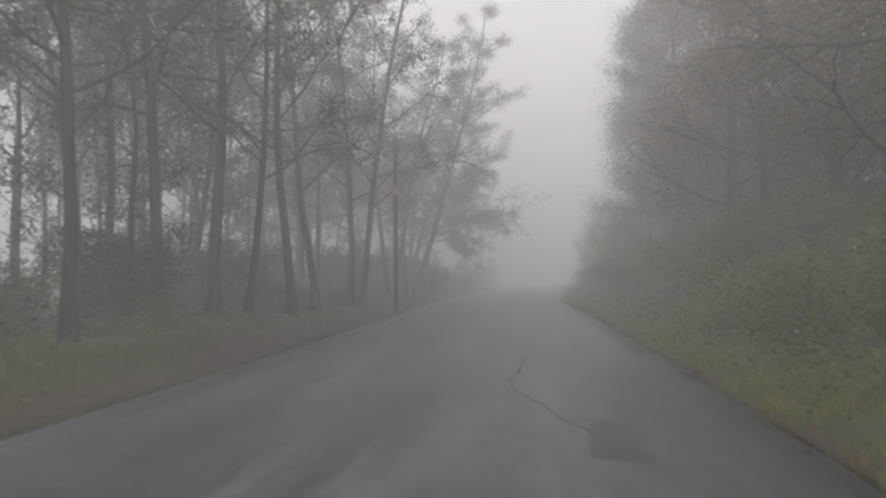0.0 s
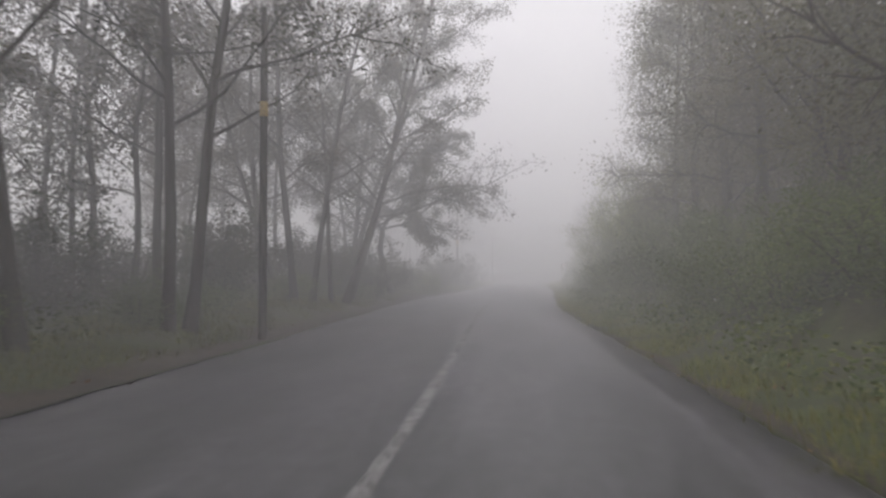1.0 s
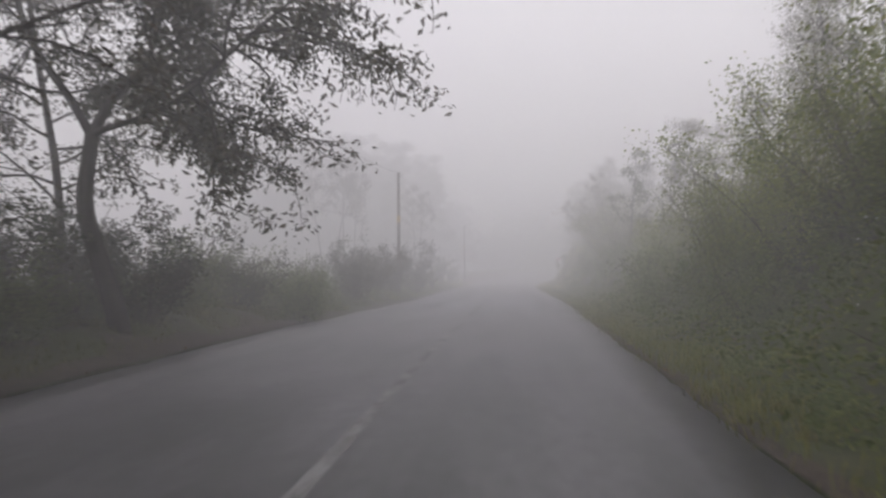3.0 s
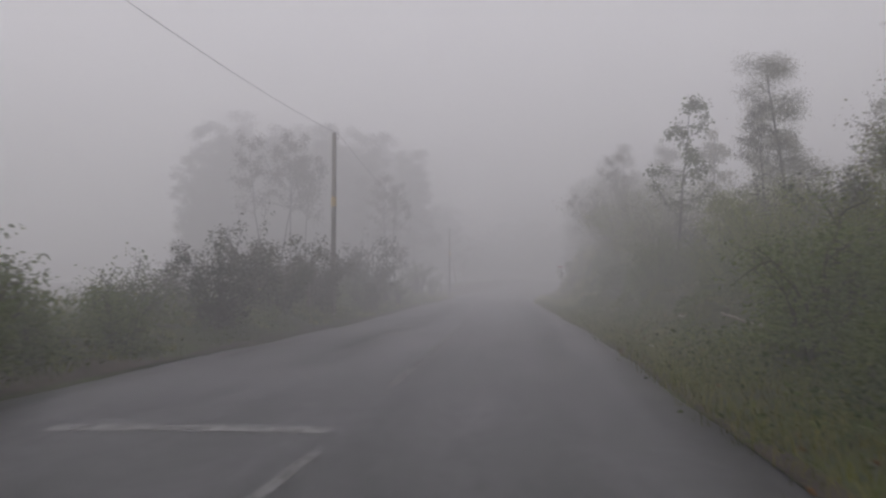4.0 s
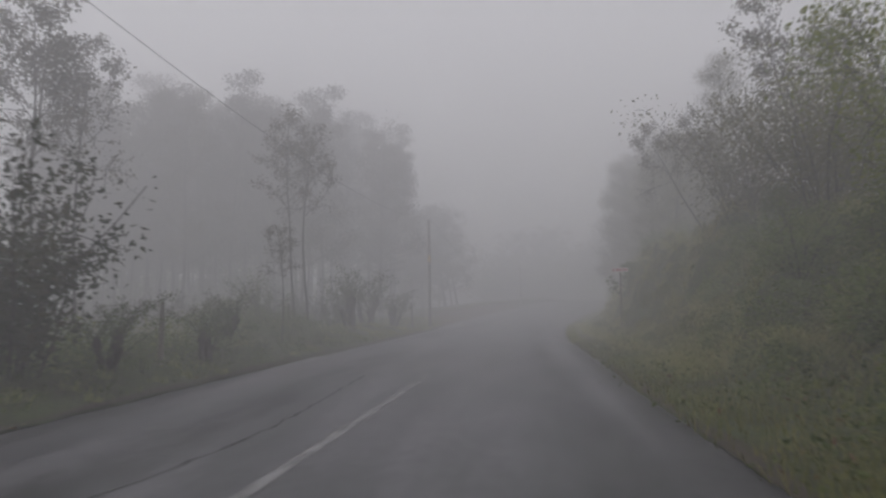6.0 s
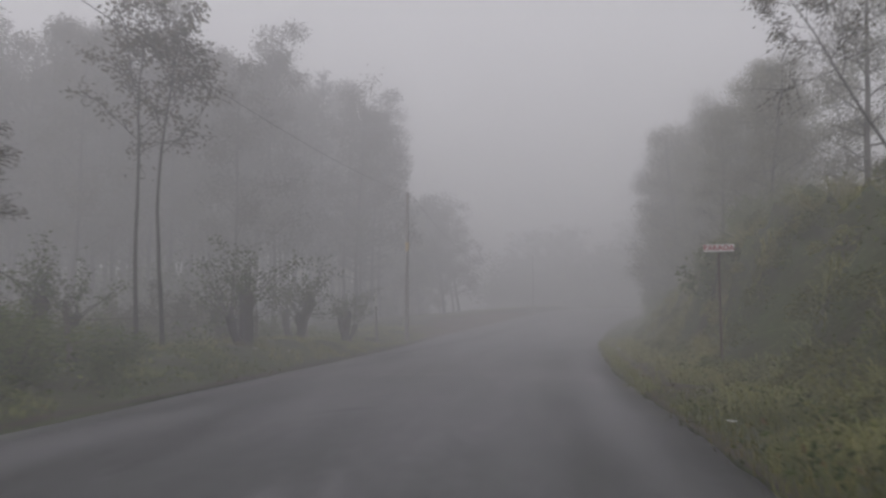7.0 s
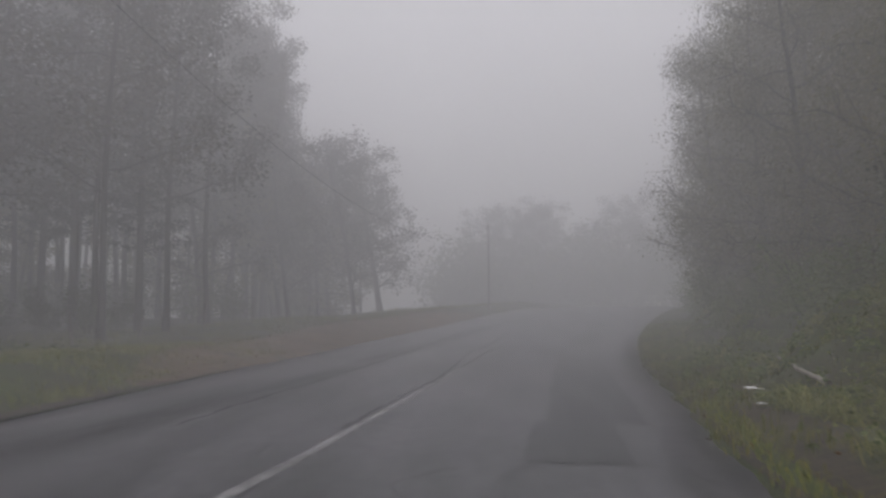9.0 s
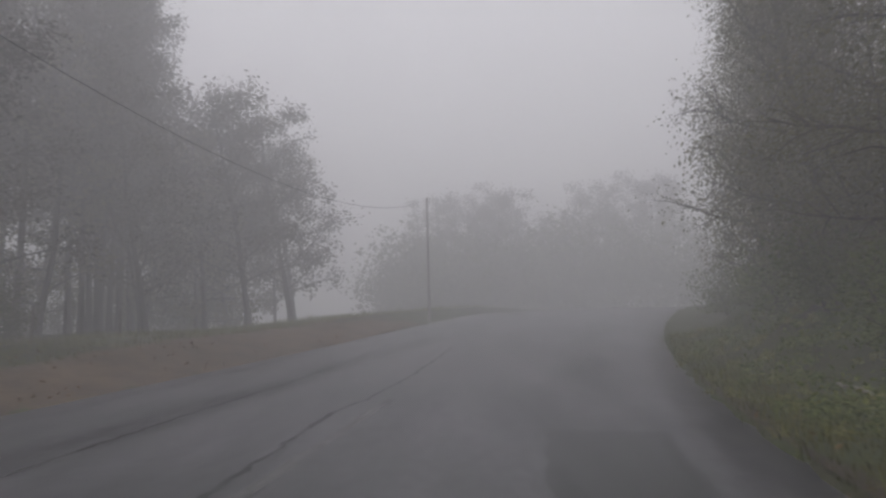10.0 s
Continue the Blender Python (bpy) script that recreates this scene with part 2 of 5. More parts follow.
def height(x, y):
    s, d = nearest(x, y)
    wr, wl_ = half_right(s), half_left(s)
    er, el = d - wr, -d - wl_
    z = np.where(er > 0, bank_height(s) * smooth((er - bank_start(s)) / bank_run(s)) + 0.12 * np.clip(er - 6, 0, 40) + 0.04 * np.clip(er, 0, 1), 0.0)
    z = np.where(el > 0, 0.38 * smooth(el / 2.0) - 0.03 * np.clip(el - 3, 0, 12), z)
    bumps = np.sin(x * 1.7 + 0.6 * y) * np.sin(y * 1.3 - 0.4 * x) * 0.05 + np.sin(x * 0.43 + 1.0) * np.sin(y * 0.31) * 0.12
    off = np.maximum(er, el)
    lumps = np.sin(y * 1.9 + 1.3 * np.sin(x * 1.7)) * np.sin(x * 2.3 + y * 0.7) * 0.45 + np.sin(y * 0.8) * 0.25
    steep = smooth((s - 96) / 8) * smooth((136 - s) / 8)
    lumps = lumps + steep * (0.40 * np.sin(y * 3.3 + 2 * np.sin(x * 2.6)) * np.sin(x * 3.4 + 1.5 * np.sin(y * 1.9)) - 0.12)
    z = z + bumps * smooth(off / 1.5) + lumps * smooth((er - bank_start(s)) / 1.5)
    z = z + (0.05 * smooth((172 - s) / 20) * np.clip(el - 3, 0, 20) - 0.035 * smooth((s - 158) / 16) * np.clip(el - 1, 0, 18)) * smooth((s - 134) / 14)
    z = np.where(off < 0, -0.12 * smooth(-off / 0.25), z)
    return z + rise(s)


def part(name, data, material, parent=None, label=""):
    """One mesh object, of a bmesh or of a mesh, under a thing or on its own."""
    if isinstance(data, bmesh.types.BMesh):
        me = bpy.data.meshes.new(name)
        data.to_mesh(me)
        data.free()
        data = me
    if material and not data.materials:
        data.materials.append(material)
    ob = new(name, data)
    ob.parent = parent
    if label:
        ob["label"] = label
    return ob


def mesh_of(name, verts, faces, shade=True):
    """A mesh from an array of corners and an array of faces that all have the same number of corners."""
    verts, faces = np.asarray(verts, np.float32), np.asarray(faces, np.int32)
    me = bpy.data.meshes.new(name)
    me.vertices.add(len(verts))
    me.vertices.foreach_set("co", verts.ravel())
    me.loops.add(faces.size)
    me.loops.foreach_set("vertex_index", faces.ravel())
    me.polygons.add(len(faces))
    me.polygons.foreach_set("loop_start", np.arange(len(faces), dtype=np.int32) * faces.shape[1])
    me.polygons.foreach_set("use_smooth", np.full(len(faces), shade))
    me.update(calc_edges=True)
    return me


def grid_faces(rows, cols):
    i = (np.arange(rows - 1)[:, None] * cols + np.arange(cols - 1)[None, :]).ravel()
    return np.stack([i, i + 1, i + cols + 1, i + cols], 1)


xs = np.concatenate([np.linspace(-420, -45, 16), np.linspace(-40, -12, 22), np.concatenate([np.arange(-11.6, 3.6, 0.4), np.arange(3.6, 12, 0.28), np.arange(12, 20, 0.4)]), np.linspace(20.5, 50, 24), np.linspace(60, 420, 16)])
ys = np.concatenate([np.linspace(-400, -25, 14), np.linspace(-20, -2, 10), np.arange(-1, 170, 0.6), np.linspace(171, 240, 46), np.linspace(250, 600, 16)])
gx, gy = np.meshgrid(xs, ys)
gz = height(gx.ravel(), gy.ravel())
ground = part("ground", mesh_of("ground", np.stack([gx.ravel(), gy.ravel(), gz], 1), grid_faces(len(ys), len(xs))), SOIL)
tagged(ground, "damp brown soil with grass and leaf litter beside the road", "ground", kind="structure")


def ribbon(name, s0, s1, d0, d1, lift, material, step=0.5, cols=2, wobble=0.0, seed=0, parent=None):
    """A strip that follows the road from station s0 to s1, between two distances from its middle line (numbers or functions)."""
    rng = np.random.default_rng(seed)
    s = np.linspace(s0, s1, max(2, int((s1 - s0) / step) + 1))
    a = d0(s) if callable(d0) else np.full(len(s), d0)
    b = d1(s) if callable(d1) else np.full(len(s), d1)
    if wobble:
        a, b = a + rng.normal(0, wobble, len(s)), b + rng.normal(0, wobble, len(s))
    v = []
    for u in np.linspace(0, 1, cols):
        d = a + (b - a) * u
        x, y = along(s, d)
        v.append(np.stack([x, y, rise(s) + lift - 0.02 + 0.05 * (1 - (d / 3.5) ** 2).clip(-0.4, 1)], 1))
    v = np.stack(v, 1).reshape(-1, 3)
    me = mesh_of(name, v, grid_faces(len(s), cols))
    return part(name, me, material, parent)


road = ribbon("road", -58, 250, lambda s: -half_left(s), half_right, 0.0, ASPHALT, cols=13, wobble=0.03)
sol = road.modifiers.new("thickness", "SOLIDIFY")
sol.thickness, sol.offset = 0.2, -1
tagged(road, "damp worn grey asphalt country road without kerbs", "road", kind="structure")

# ---- fog ----
bm = bmesh.new()
bmesh.ops.create_cube(bm, size=1, matrix=Matrix.Translation((0, 100, 26)) @ Matrix.Diagonal((500, 600, 60, 1)))
FOG = bpy.data.materials.new("fog")
FOG.use_nodes = True
fn = FOG.node_tree.nodes
fn.remove(fn["Principled BSDF"])
vs = fn.new("ShaderNodeVolumeScatter")
vs.inputs["Density"].default_value = FOG_DENSITY
vs.inputs["Anisotropy"].default_value = 0.2
vs.inputs["Color"].default_value = (1, 1, 1, 1)
FOG.node_tree.links.new(vs.outputs[0], fn["Material Output"].inputs["Volume"])
fog = part("fog", bm, FOG)
tagged(fog, "thick grey morning fog lying over the road and woods", "fog", kind="structure")


# ---- plants ----
def tube(path, radii, sides):
    """Corners and faces of a tapered tube along a path."""
    path, radii = np.asarray(path, float), np.asarray(radii, float)
    t = np.gradient(path, axis=0)
    t /= np.linalg.norm(t, axis=1)[:, None] + 1e-9
    ref = np.where(np.abs(t[:, 2:3]) > 0.9, np.array([[1.0, 0, 0]]), np.array([[0, 0, 1.0]]))
    u = np.cross(t, ref)
    u /= np.linalg.norm(u, axis=1)[:, None]
    w = np.cross(t, u)
    a = np.arange(sides) * 2 * np.pi / sides
    v = path[:, None] + radii[:, None, None] * (u[:, None] * np.cos(a)[None, :, None] + w[:, None] * np.sin(a)[None, :, None])
    k = len(path)
    i = (np.arange(k - 1)[:, None] * sides + np.arange(sides)[None, :]).ravel()
    j = (np.arange(k - 1)[:, None] * sides + (np.arange(sides)[None, :] + 1) % sides).ravel()
    return v.reshape(-1, 3), np.stack([i, j, j + sides, i + sides], 1)


def joined(pieces):
    vs_, fs_, n = [], [], 0
    for v, f in pieces:
        vs_.append(v), fs_.append(f + n)
        n += len(v)
    return np.concatenate(vs_), np.concatenate(fs_)


def leaves(rng, at, size, droop=0.3, slim=0.45):
    """Folded leaves, four corners each, at the given places."""
    k = len(at)
    d = rng.normal(size=(k, 3))
    d[:, 2] = d[:, 2] * 0.6 - droop
    d /= np.linalg.norm(d, axis=1)[:, None]
    side = np.cross(d, rng.normal(size=(k, 3)) * 0.8 + np.array([0, 0, 0.6]))
    side /= np.linalg.norm(side, axis=1)[:, None] + 1e-9
    up = np.cross(d, side)
    ln = size * rng.uniform(0.6, 1.3, k)[:, None]
    mid = at + d * ln * 0.45
    v = np.stack([at, mid + side * ln * slim * 0.5 + up * ln * 0.10, at + d * ln, mid - side * ln * slim * 0.5 + up * ln * 0.10], 1)
    i = np.arange(k)[:, None] * 4
    f = np.concatenate([i + np.array([[0, 1, 2]]), i + np.array([[0, 2, 3]])], 0)
    return v.reshape(-1, 3), f


def wander(rng, start, way, length, steps, bend, lift=0.0):
    p, w = [np.array(start, float)], np.array(way, float)
    w /= np.linalg.norm(w)
    for _ in range(steps):
        w = w + rng.normal(0, bend, 3) + np.array([0, 0, lift])
        w /= np.linalg.norm(w)
        p.append(p[-1] + w * length / steps)
    return np.array(p)


def point_on(path, u):
    k = u * (len(path) - 1)
    i = min(int(k), len(path) - 2)
    return path[i] + (path[i + 1] - path[i]) * (k - i), path[i + 1] - path[i]


def clustered(rng, twigs, count, spread, low=0.15):
    """Places for leaves along twigs, some of which carry many leaves and others few."""
    share = rng.gamma(3.0, 1.0, len(twigs))
    k = rng.choice(len(twigs), count, p=share / share.sum())
    u = low + (1.0 - low) * rng.random(count) ** 0.75
    t = np.array(twigs)
    f = u * (t.shape[1] - 1)
    i = np.minimum(f.astype(int), t.shape[1] - 2)
    at = t[k, i] + (t[k, i + 1] - t[k, i]) * (f - i)[:, None]
    return at + np.clip(rng.normal(0, 1, (count, 3)), -1.6, 1.6) * spread * np.array([1, 1, 0.8])


def tree_meshes(name, seed, tall, radius, crown_from, reach, limbs, leaf_count, leaf_size, lean=0.04, bend=0.05, rising=0.5, spread=0.2, slim=0.45, droop=0.3, taper=1.0, twigs=5):
    """Wood and leaves of one broad-leaved tree: trunk, limbs, twigs, and leaves gathered along the twigs."""
    rng = np.random.default_rng(seed)
    trunk = wander(rng, (0, 0, -0.3), (rng.normal(0, lean), rng.normal(0, lean), 1), tall + 0.3, 12, bend, 0.06)
    rad = radius * np.linspace(1, 0.18, 13)
    rad[0] *= 1.5
    wood, shoots = [tube(trunk, rad, 8)], []
    for i in range(limbs):
        u = crown_from + (1 - crown_from) * (i + rng.uniform(0, 0.9)) / limbs
        at, way = point_on(trunk, min(u, 0.98))
        a = i * 2.4 + rng.uniform(-0.5, 0.5)
        fall = (1 - (u - crown_from) / (1 - crown_from) * 0.65) ** taper
        ln = reach * fall * rng.uniform(0.6, 1.15)
        limb = wander(rng, at, (math.cos(a), math.sin(a), rising * rng.uniform(0.5, 1.4)), ln, 6, 0.14, 0.02)
        r0 = radius * (1 - u * 0.8) * 0.42
        wood.append(tube(limb, np.linspace(r0, 0.012, 7), 5))
        shoots.append(limb[2:])
        for j in range(twigs):
            q, w = point_on(limb, rng.uniform(0.25, 1))
            twig = wander(rng, q, w / np.linalg.norm(w) + rng.normal(0, 0.6, 3), ln * rng.uniform(0.2, 0.5), 4, 0.2, -0.03)
            wood.append(tube(twig, np.linspace(0.014 + r0 * 0.2, 0.006, 5), 3))
            shoots.append(twig)
    lv, lf = leaves(rng, clustered(rng, shoots, leaf_count, spread), leaf_size, droop, slim)
    wv, wf = joined(wood)
    return mesh_of(name + "_wood", wv, wf), mesh_of(name + "_leaves", lv, lf, False)


def tree(name, meshes, bark, leaf, label, group, category="tree"):
    ob = new(name)
    part("trunk", meshes[0], bark, ob)
    part("crown", meshes[1], leaf, ob)
    return tagged(ob, label, category, group)


def bush_meshes(name, seed, tall, wide, leaf_count, leaf_size, stems=14, spread=0.16, slim=0.5, droop=0.1):
    """Wood and leaves of one bush: stems from one root, twigs, and leaves along them."""
    rng = np.random.default_rng(seed)
    wood, shoots = [], []
    for i in range(stems):
        a, r = rng.uniform(0, 6.283), rng.uniform(0, 0.35) * wide
        out = rng.uniform(0.1, 0.6)
        st = wander(rng, (math.cos(a) * r * 0.5, math.sin(a) * r * 0.5, -0.15), (math.cos(a) * out, math.sin(a) * out, 1), tall * rng.uniform(0.5, 1.05), 5, 0.14)
        wood.append(tube(st, np.linspace(0.018, 0.005, 6), 3))
        for j in range(8):
            q, w = point_on(st, rng.uniform(0.12, 1))
            tw = wander(rng, q, w / np.linalg.norm(w) * 0.5 + rng.normal(0, 0.7, 3), wide * rng.uniform(0.14, 0.34), 4, 0.25, -0.05)
            wood.append(tube(tw, np.linspace(0.008, 0.003, 5), 3))
            shoots.append(tw)
        shoots.append(st[1:])
    at = clustered(rng, shoots, leaf_count, spread)
    at[:, 2] = np.abs(at[:, 2])
    lv, lf = leaves(rng, at, leaf_size, droop, slim)
    wv, wf = joined(wood)
    return mesh_of(name + "_wood", wv, wf), mesh_of(name + "_leaves", lv, lf, False)


def stand(proto, x, y, turn, scale, tilt=0.0):
    """A copy of a plant, on the ground; tilt: degrees by which it leans towards +x."""
    z = float(height(np.array([x]), np.array([y]))[0])
    ob = copy_thing(proto, pose(x, y, z, 0, tilt, 0) @ pose(0, 0, 0, 0, 0, turn))
    ob.scale = (scale, scale, scale)
    return ob


def put_first(ob, x, y, turn=0, scale=1.0, tilt=0.0):
    z = float(height(np.array([x]), np.array([y]))[0])
    ob.matrix_basis = pose(x, y, z, 0, tilt, 0) @ pose(0, 0, 0, 0, 0, turn) @ Matrix.Diagonal((scale, scale, scale, 1))
    return ob

# ---- markings, cracks and patches of the road ----
def centre(s):
    """The painted line's distance from the middle line."""
    return np.interp(s, [0, 60, 80, 87, 94, 112, 117, 122, 129, 139, 147], [0.03, 0.0, -0.4, -0.42, -0.22, -0.2, -0.12, 0.02, 0.2, 0.22, 0.05])


for s0, s1, paint in ((15, 59.5, LINE_PAINT), (63, 80, FAINT_PAINT), (80, 96, LINE_PAINT), (113, 120.3, LINE_PAINT), (120.3, 126, FAINT_PAINT), (126, 140.5, LINE_PAINT), (140.5, 147, FAINT_PAINT)):
    ribbon("centre_line", s0, s1, lambda s: centre(s) - 0.06, lambda s: centre(s) + 0.06, 0.006, paint, 0.4, 2, 0.006, 3, road)["label"] = "worn white centre line"
ribbon("stop_line", 60.2, 60.5, -2.6, -0.1, 0.006, LINE_PAINT, 0.15, 8, 0.0, 3, road)["label"] = "worn white cross line"


def strip(name, points, width, material, lift, seed, jitter=0.05, step=0.25, least=0.4, ends=1):
    """A narrow uneven strip on the asphalt along points of the plan."""
    rng = np.random.default_rng(seed)
    p = spline(points, step)
    p = p + rng.normal(0, jitter, p.shape) * np.array([1, 0.3])
    t = np.gradient(p, axis=0)
    t /= np.linalg.norm(t, axis=1)[:, None] + 1e-9
    n = np.stack([t[:, 1], -t[:, 0]], 1)
    w = width * rng.uniform(least, 1.2, len(p))[:, None] / 2
    k = np.arange(len(p))
    w *= (0.15 + 0.85 * np.clip(np.minimum(k, k[::-1]) / ends, 0, 1))[:, None]
    v = []
    for side in (p - n * w, p + n * w):
        s, d = nearest(side[:, 0], side[:, 1])
        v.append(np.stack([side[:, 0], side[:, 1], rise(s) + lift - 0.02 + 0.05 * (1 - (d / 3.5) ** 2).clip(-0.4, 1)], 1))
    return part(name, mesh_of(name, np.stack(v, 1).reshape(-1, 3), grid_faces(len(p), 2)), material, road)


for i, x in enumerate((-3.05, -2.4, -1.43, -0.95, -0.44, 0.02, 0.80, 1.37, 1.83, 2.29, 2.75)):
    y = 110.85 - 0.09 * max(0, i - 5) - 0.03 * abs(i - 5)
    strip("cross_dash", [(x, y), (x + 0.22, y + 0.3), (x + 0.45, y + 0.58)], 0.12, DASH_PAINT, 0.006, i, 0.008, 0.1)["label"] = "short worn white dash across the road"
CRACKS = (
    ([(-0.15, 12.5), (-0.14, 11.0), (-0.25, 8.9), (0.09, 7.7), (0.32, 6.8), (0.6, 6.2)], 0.06),
    ([(-2.6, 69), (-2.5, 72), (-2.4, 74), (-1.9, 75.6), (-1.7, 79), (-2.0, 83), (-1.7, 85), (-1.2, 89), (-1.4, 96)], 0.09),
    ([(-0.3, 70), (-0.2, 72.8), (-0.15, 74.7), (0.1, 79.5), (0.2, 82)], 0.045),
    ([(1.1, 131), (1.28, 133.5), (1.74, 138.5), (2.06, 144.9), (2.5, 147.6), (2.95, 151), (3.6, 157)], 0.11),
    ([(-0.9, 131.2), (-0.86, 133.6), (-0.7, 136.2), (-0.3, 140.7), (0.15, 146), (0.8, 151), (1.8, 160)], 0.09),
    ([(2.1, 127), (2.3, 127.6), (2.0, 128.3), (2.4, 129)], 0.04),
    ([(-0.1, 118), (-0.3, 121), (0.1, 125)], 0.05),
    ([(-1.1, 104.5), (-0.7, 105.0), (-0.3, 105.3)], 0.10),
)
for i, (pts, w) in enumerate(CRACKS):
    strip("crack", pts, w * 0.66, TAR, 0.009, 50 + i, 0.022, 0.25)["label"] = "dark open crack in the asphalt"


def damp_track(s0, s1, d, w):
    """A darker band along the road that fades out at its sides and ends."""
    ob = ribbon("damp_track", s0, s1, lambda s: d - w / 2 + 0.12 * np.sin(s * 0.7 + d), lambda s: d + w / 2 + 0.12 * np.sin(s * 0.55 + 2 * d), 0.004, DAMP, 0.8, 9, 0.0, 1, road)
    rows = len(ob.data.vertices) // 9
    k = np.arange(rows)
    end = np.clip(np.minimum(k, k[::-1]) / 8, 0, 1)
    c = (np.sin(np.linspace(0, np.pi, 9))[None, :] * end[:, None]).ravel()
    at = ob.data.attributes.new("cover", "FLOAT", "POINT")
    at.data.foreach_set("value", c.astype(np.float32))
    ob["label"] = "darker damp wheel track"


for s0, s1, d, w in ((62, 112, 2.15, 1.0), (64, 108, -2.0, 1.3), (108, 127, 2.35, 1.0), (145, 165, 2.6, 1.3), (112, 165, -2.6, 1.3)):
    damp_track(s0, s1, d, w)
ribbon("patch", 129.6, 132.2, 2.15, 3.05, 0.005, PATCH, 0.3, 3, 0.02, 8, road)["label"] = "dark asphalt patch"
ribbon("patch", 132.2, 144.5, 2.3, 3.5, 0.007, PATCH, 0.4, 3, 0.03, 9, road)["label"] = "dark asphalt patch"
ribbon("patch", 5.5, 7.0, 1.35, 1.75, 0.005, PATCH, 0.2, 3, 0.05, 10, road)["label"] = "dark asphalt patch"

# dirt shoulder on the outside of the bend
ss, ee = np.meshgrid(np.linspace(136, 168, 60), np.linspace(-0.15, 2.8, 12))
taper = np.interp(ss, [136, 143, 160, 168], [0.15, 1, 1, 0.2])
dx, dy = along(ss.ravel(), -half_left(ss.ravel()) - ee.ravel() * taper.ravel())
shoulder = part("dirt_shoulder", mesh_of("dirt_shoulder", np.stack([dx, dy, height(dx, dy) + 0.03], 1), grid_faces(12, 60)[:, ::-1]), DIRT)
tagged(shoulder, "bare reddish brown dirt shoulder strewn with fallen leaves", "shoulder", kind="structure")

for name, s0, s1, right, width, gap in (("soil_edge", 0, 66, False, 0.7, 0), ("soil_edge", 66, 138, False, 0.18, 0), ("soil_edge", 0, 150, True, 0.16, 0), ("soil_ledge", 106, 136, True, 0.75, 0.36)):
    ss, ee = np.meshgrid(np.linspace(s0, s1, int((s1 - s0) / 0.5)), np.linspace(-0.02, 1, 5))
    d = np.where(right, half_right(ss) + gap + ee * (width + 0.4 * width * np.sin(ss * 1.3)), -half_left(ss) - ee * width * (1 + 0.35 * np.sin(ss * 1.1) + 0.25 * np.sin(ss * 2.9)))
    dx, dy = along(ss.ravel(), d.ravel())
    edge = part(name, mesh_of(name, np.stack([dx, dy, height(dx, dy) + 0.012], 1), grid_faces(5, ss.shape[1]) if not right else grid_faces(5, ss.shape[1])[:, ::-1]), EDGE)
    tagged(edge, "bare dark soil strip along the asphalt edge", "soil", kind="structure")

# ---- trees of the first stretch, left of the road ----
rng0 = np.random.default_rng(11)
ALDER = [tree_meshes("alder%d" % i, 20 + i, 14 + i, 0.118 + 0.01 * i, 0.26, 4.3, 20, 9500, 0.108, lean=0.012, bend=0.035, rising=0.75, spread=0.2) for i in range(3)]
BACK = [tree_meshes("back%d" % i, 25 + i, 13 + i, 0.12, 0.24, 4.0, 15, 3000, 0.19, lean=0.05, rising=0.7, spread=0.28, twigs=4) for i in range(2)]
OVER = [tree_meshes("over%d" % i, 30 + i, 13 + i, 0.15, 0.22, 6.2, 26, 15000, 0.12, lean=0.05, rising=0.5, spread=0.24, twigs=7) for i in range(2)]
alders = [tree("tall_tree", m, BARK, TREE_LEAF, "tall slender dark trunk with thin branches and sparse brownish leaves", "trees left of the woods road") for m in ALDER]
backs = [tree("tall_tree", m, BARK, TREE_LEAF, "tall slender tree standing back in the foggy wood", "trees left of the woods road") for m in BACK]
put_first(backs[0], -9.5, 9, 0), put_first(backs[1], -12, 10.5, 50)
overs = [tree("overhanging_tree", m, BARK, TREE_LEAF, "dark leaning tree whose leafy crown hangs over the road", "trees overhanging the road") for m in OVER]
ROW = [(-6.9, 10.8, 0, -2, 1.0), (-7.2, 14.3, 1, -6, 1.0), (-7.0, 16.3, 2, -3, 1.0), (-6.3, 16.5, 0, 5, 0.8), (-5.9, 18.6, 1, 0, 0.95), (-6.4, 22.5, 2, -4, 0.9),
       (-6.4, 26.7, 0, -1, 1.0), (-6.1, 27.0, 2, 10, 0.9), (-6.9, 36.4, 1, -4, 0.95), (-6.9, 38.6, 0, 8, 0.95), (-6.6, 40.0, 1, -2, 0.7), (-6.5, 41.8, 2, 13, 1.0),
       (-6.8, 43.8, 1, 12, 0.95), (-8.2, 39.2, 1, -15, 0.8)]
for i, (x, y, k, lean, size) in enumerate(ROW):
    turn = rng0.uniform(0, 360)
    put_first(alders[k], x, y, turn, size, lean) if i < 3 else stand(alders[k], x, y, turn, size, lean)
for i in range(46):
    stand((backs + alders[:1])[i % 3], -rng0.uniform(8.4, 20), 7 + i * 0.75 + (12 if i > 40 else 0) + rng0.uniform(-1, 1), rng0.uniform(0, 360), rng0.uniform(0.75, 1.1))
put_first(overs[0], -9.6, 41.0, 120, 1.0), put_first(overs[1], -9.9, 57.0, 280, 0.8)
for x, y, k, turn, lean in ((-7.9, 47.7, 0, 40, 11), (-8.3, 50.2, 1, 170, 9)):
    stand(overs[k], x, y, turn, 1.0, lean)


for i in range(9):
    stand(backs[i % 2], -13 - 12 * ((i * 0.618) % 1), 42 + 2.6 * i, i * 67, rng0.uniform(0.7, 1.0))


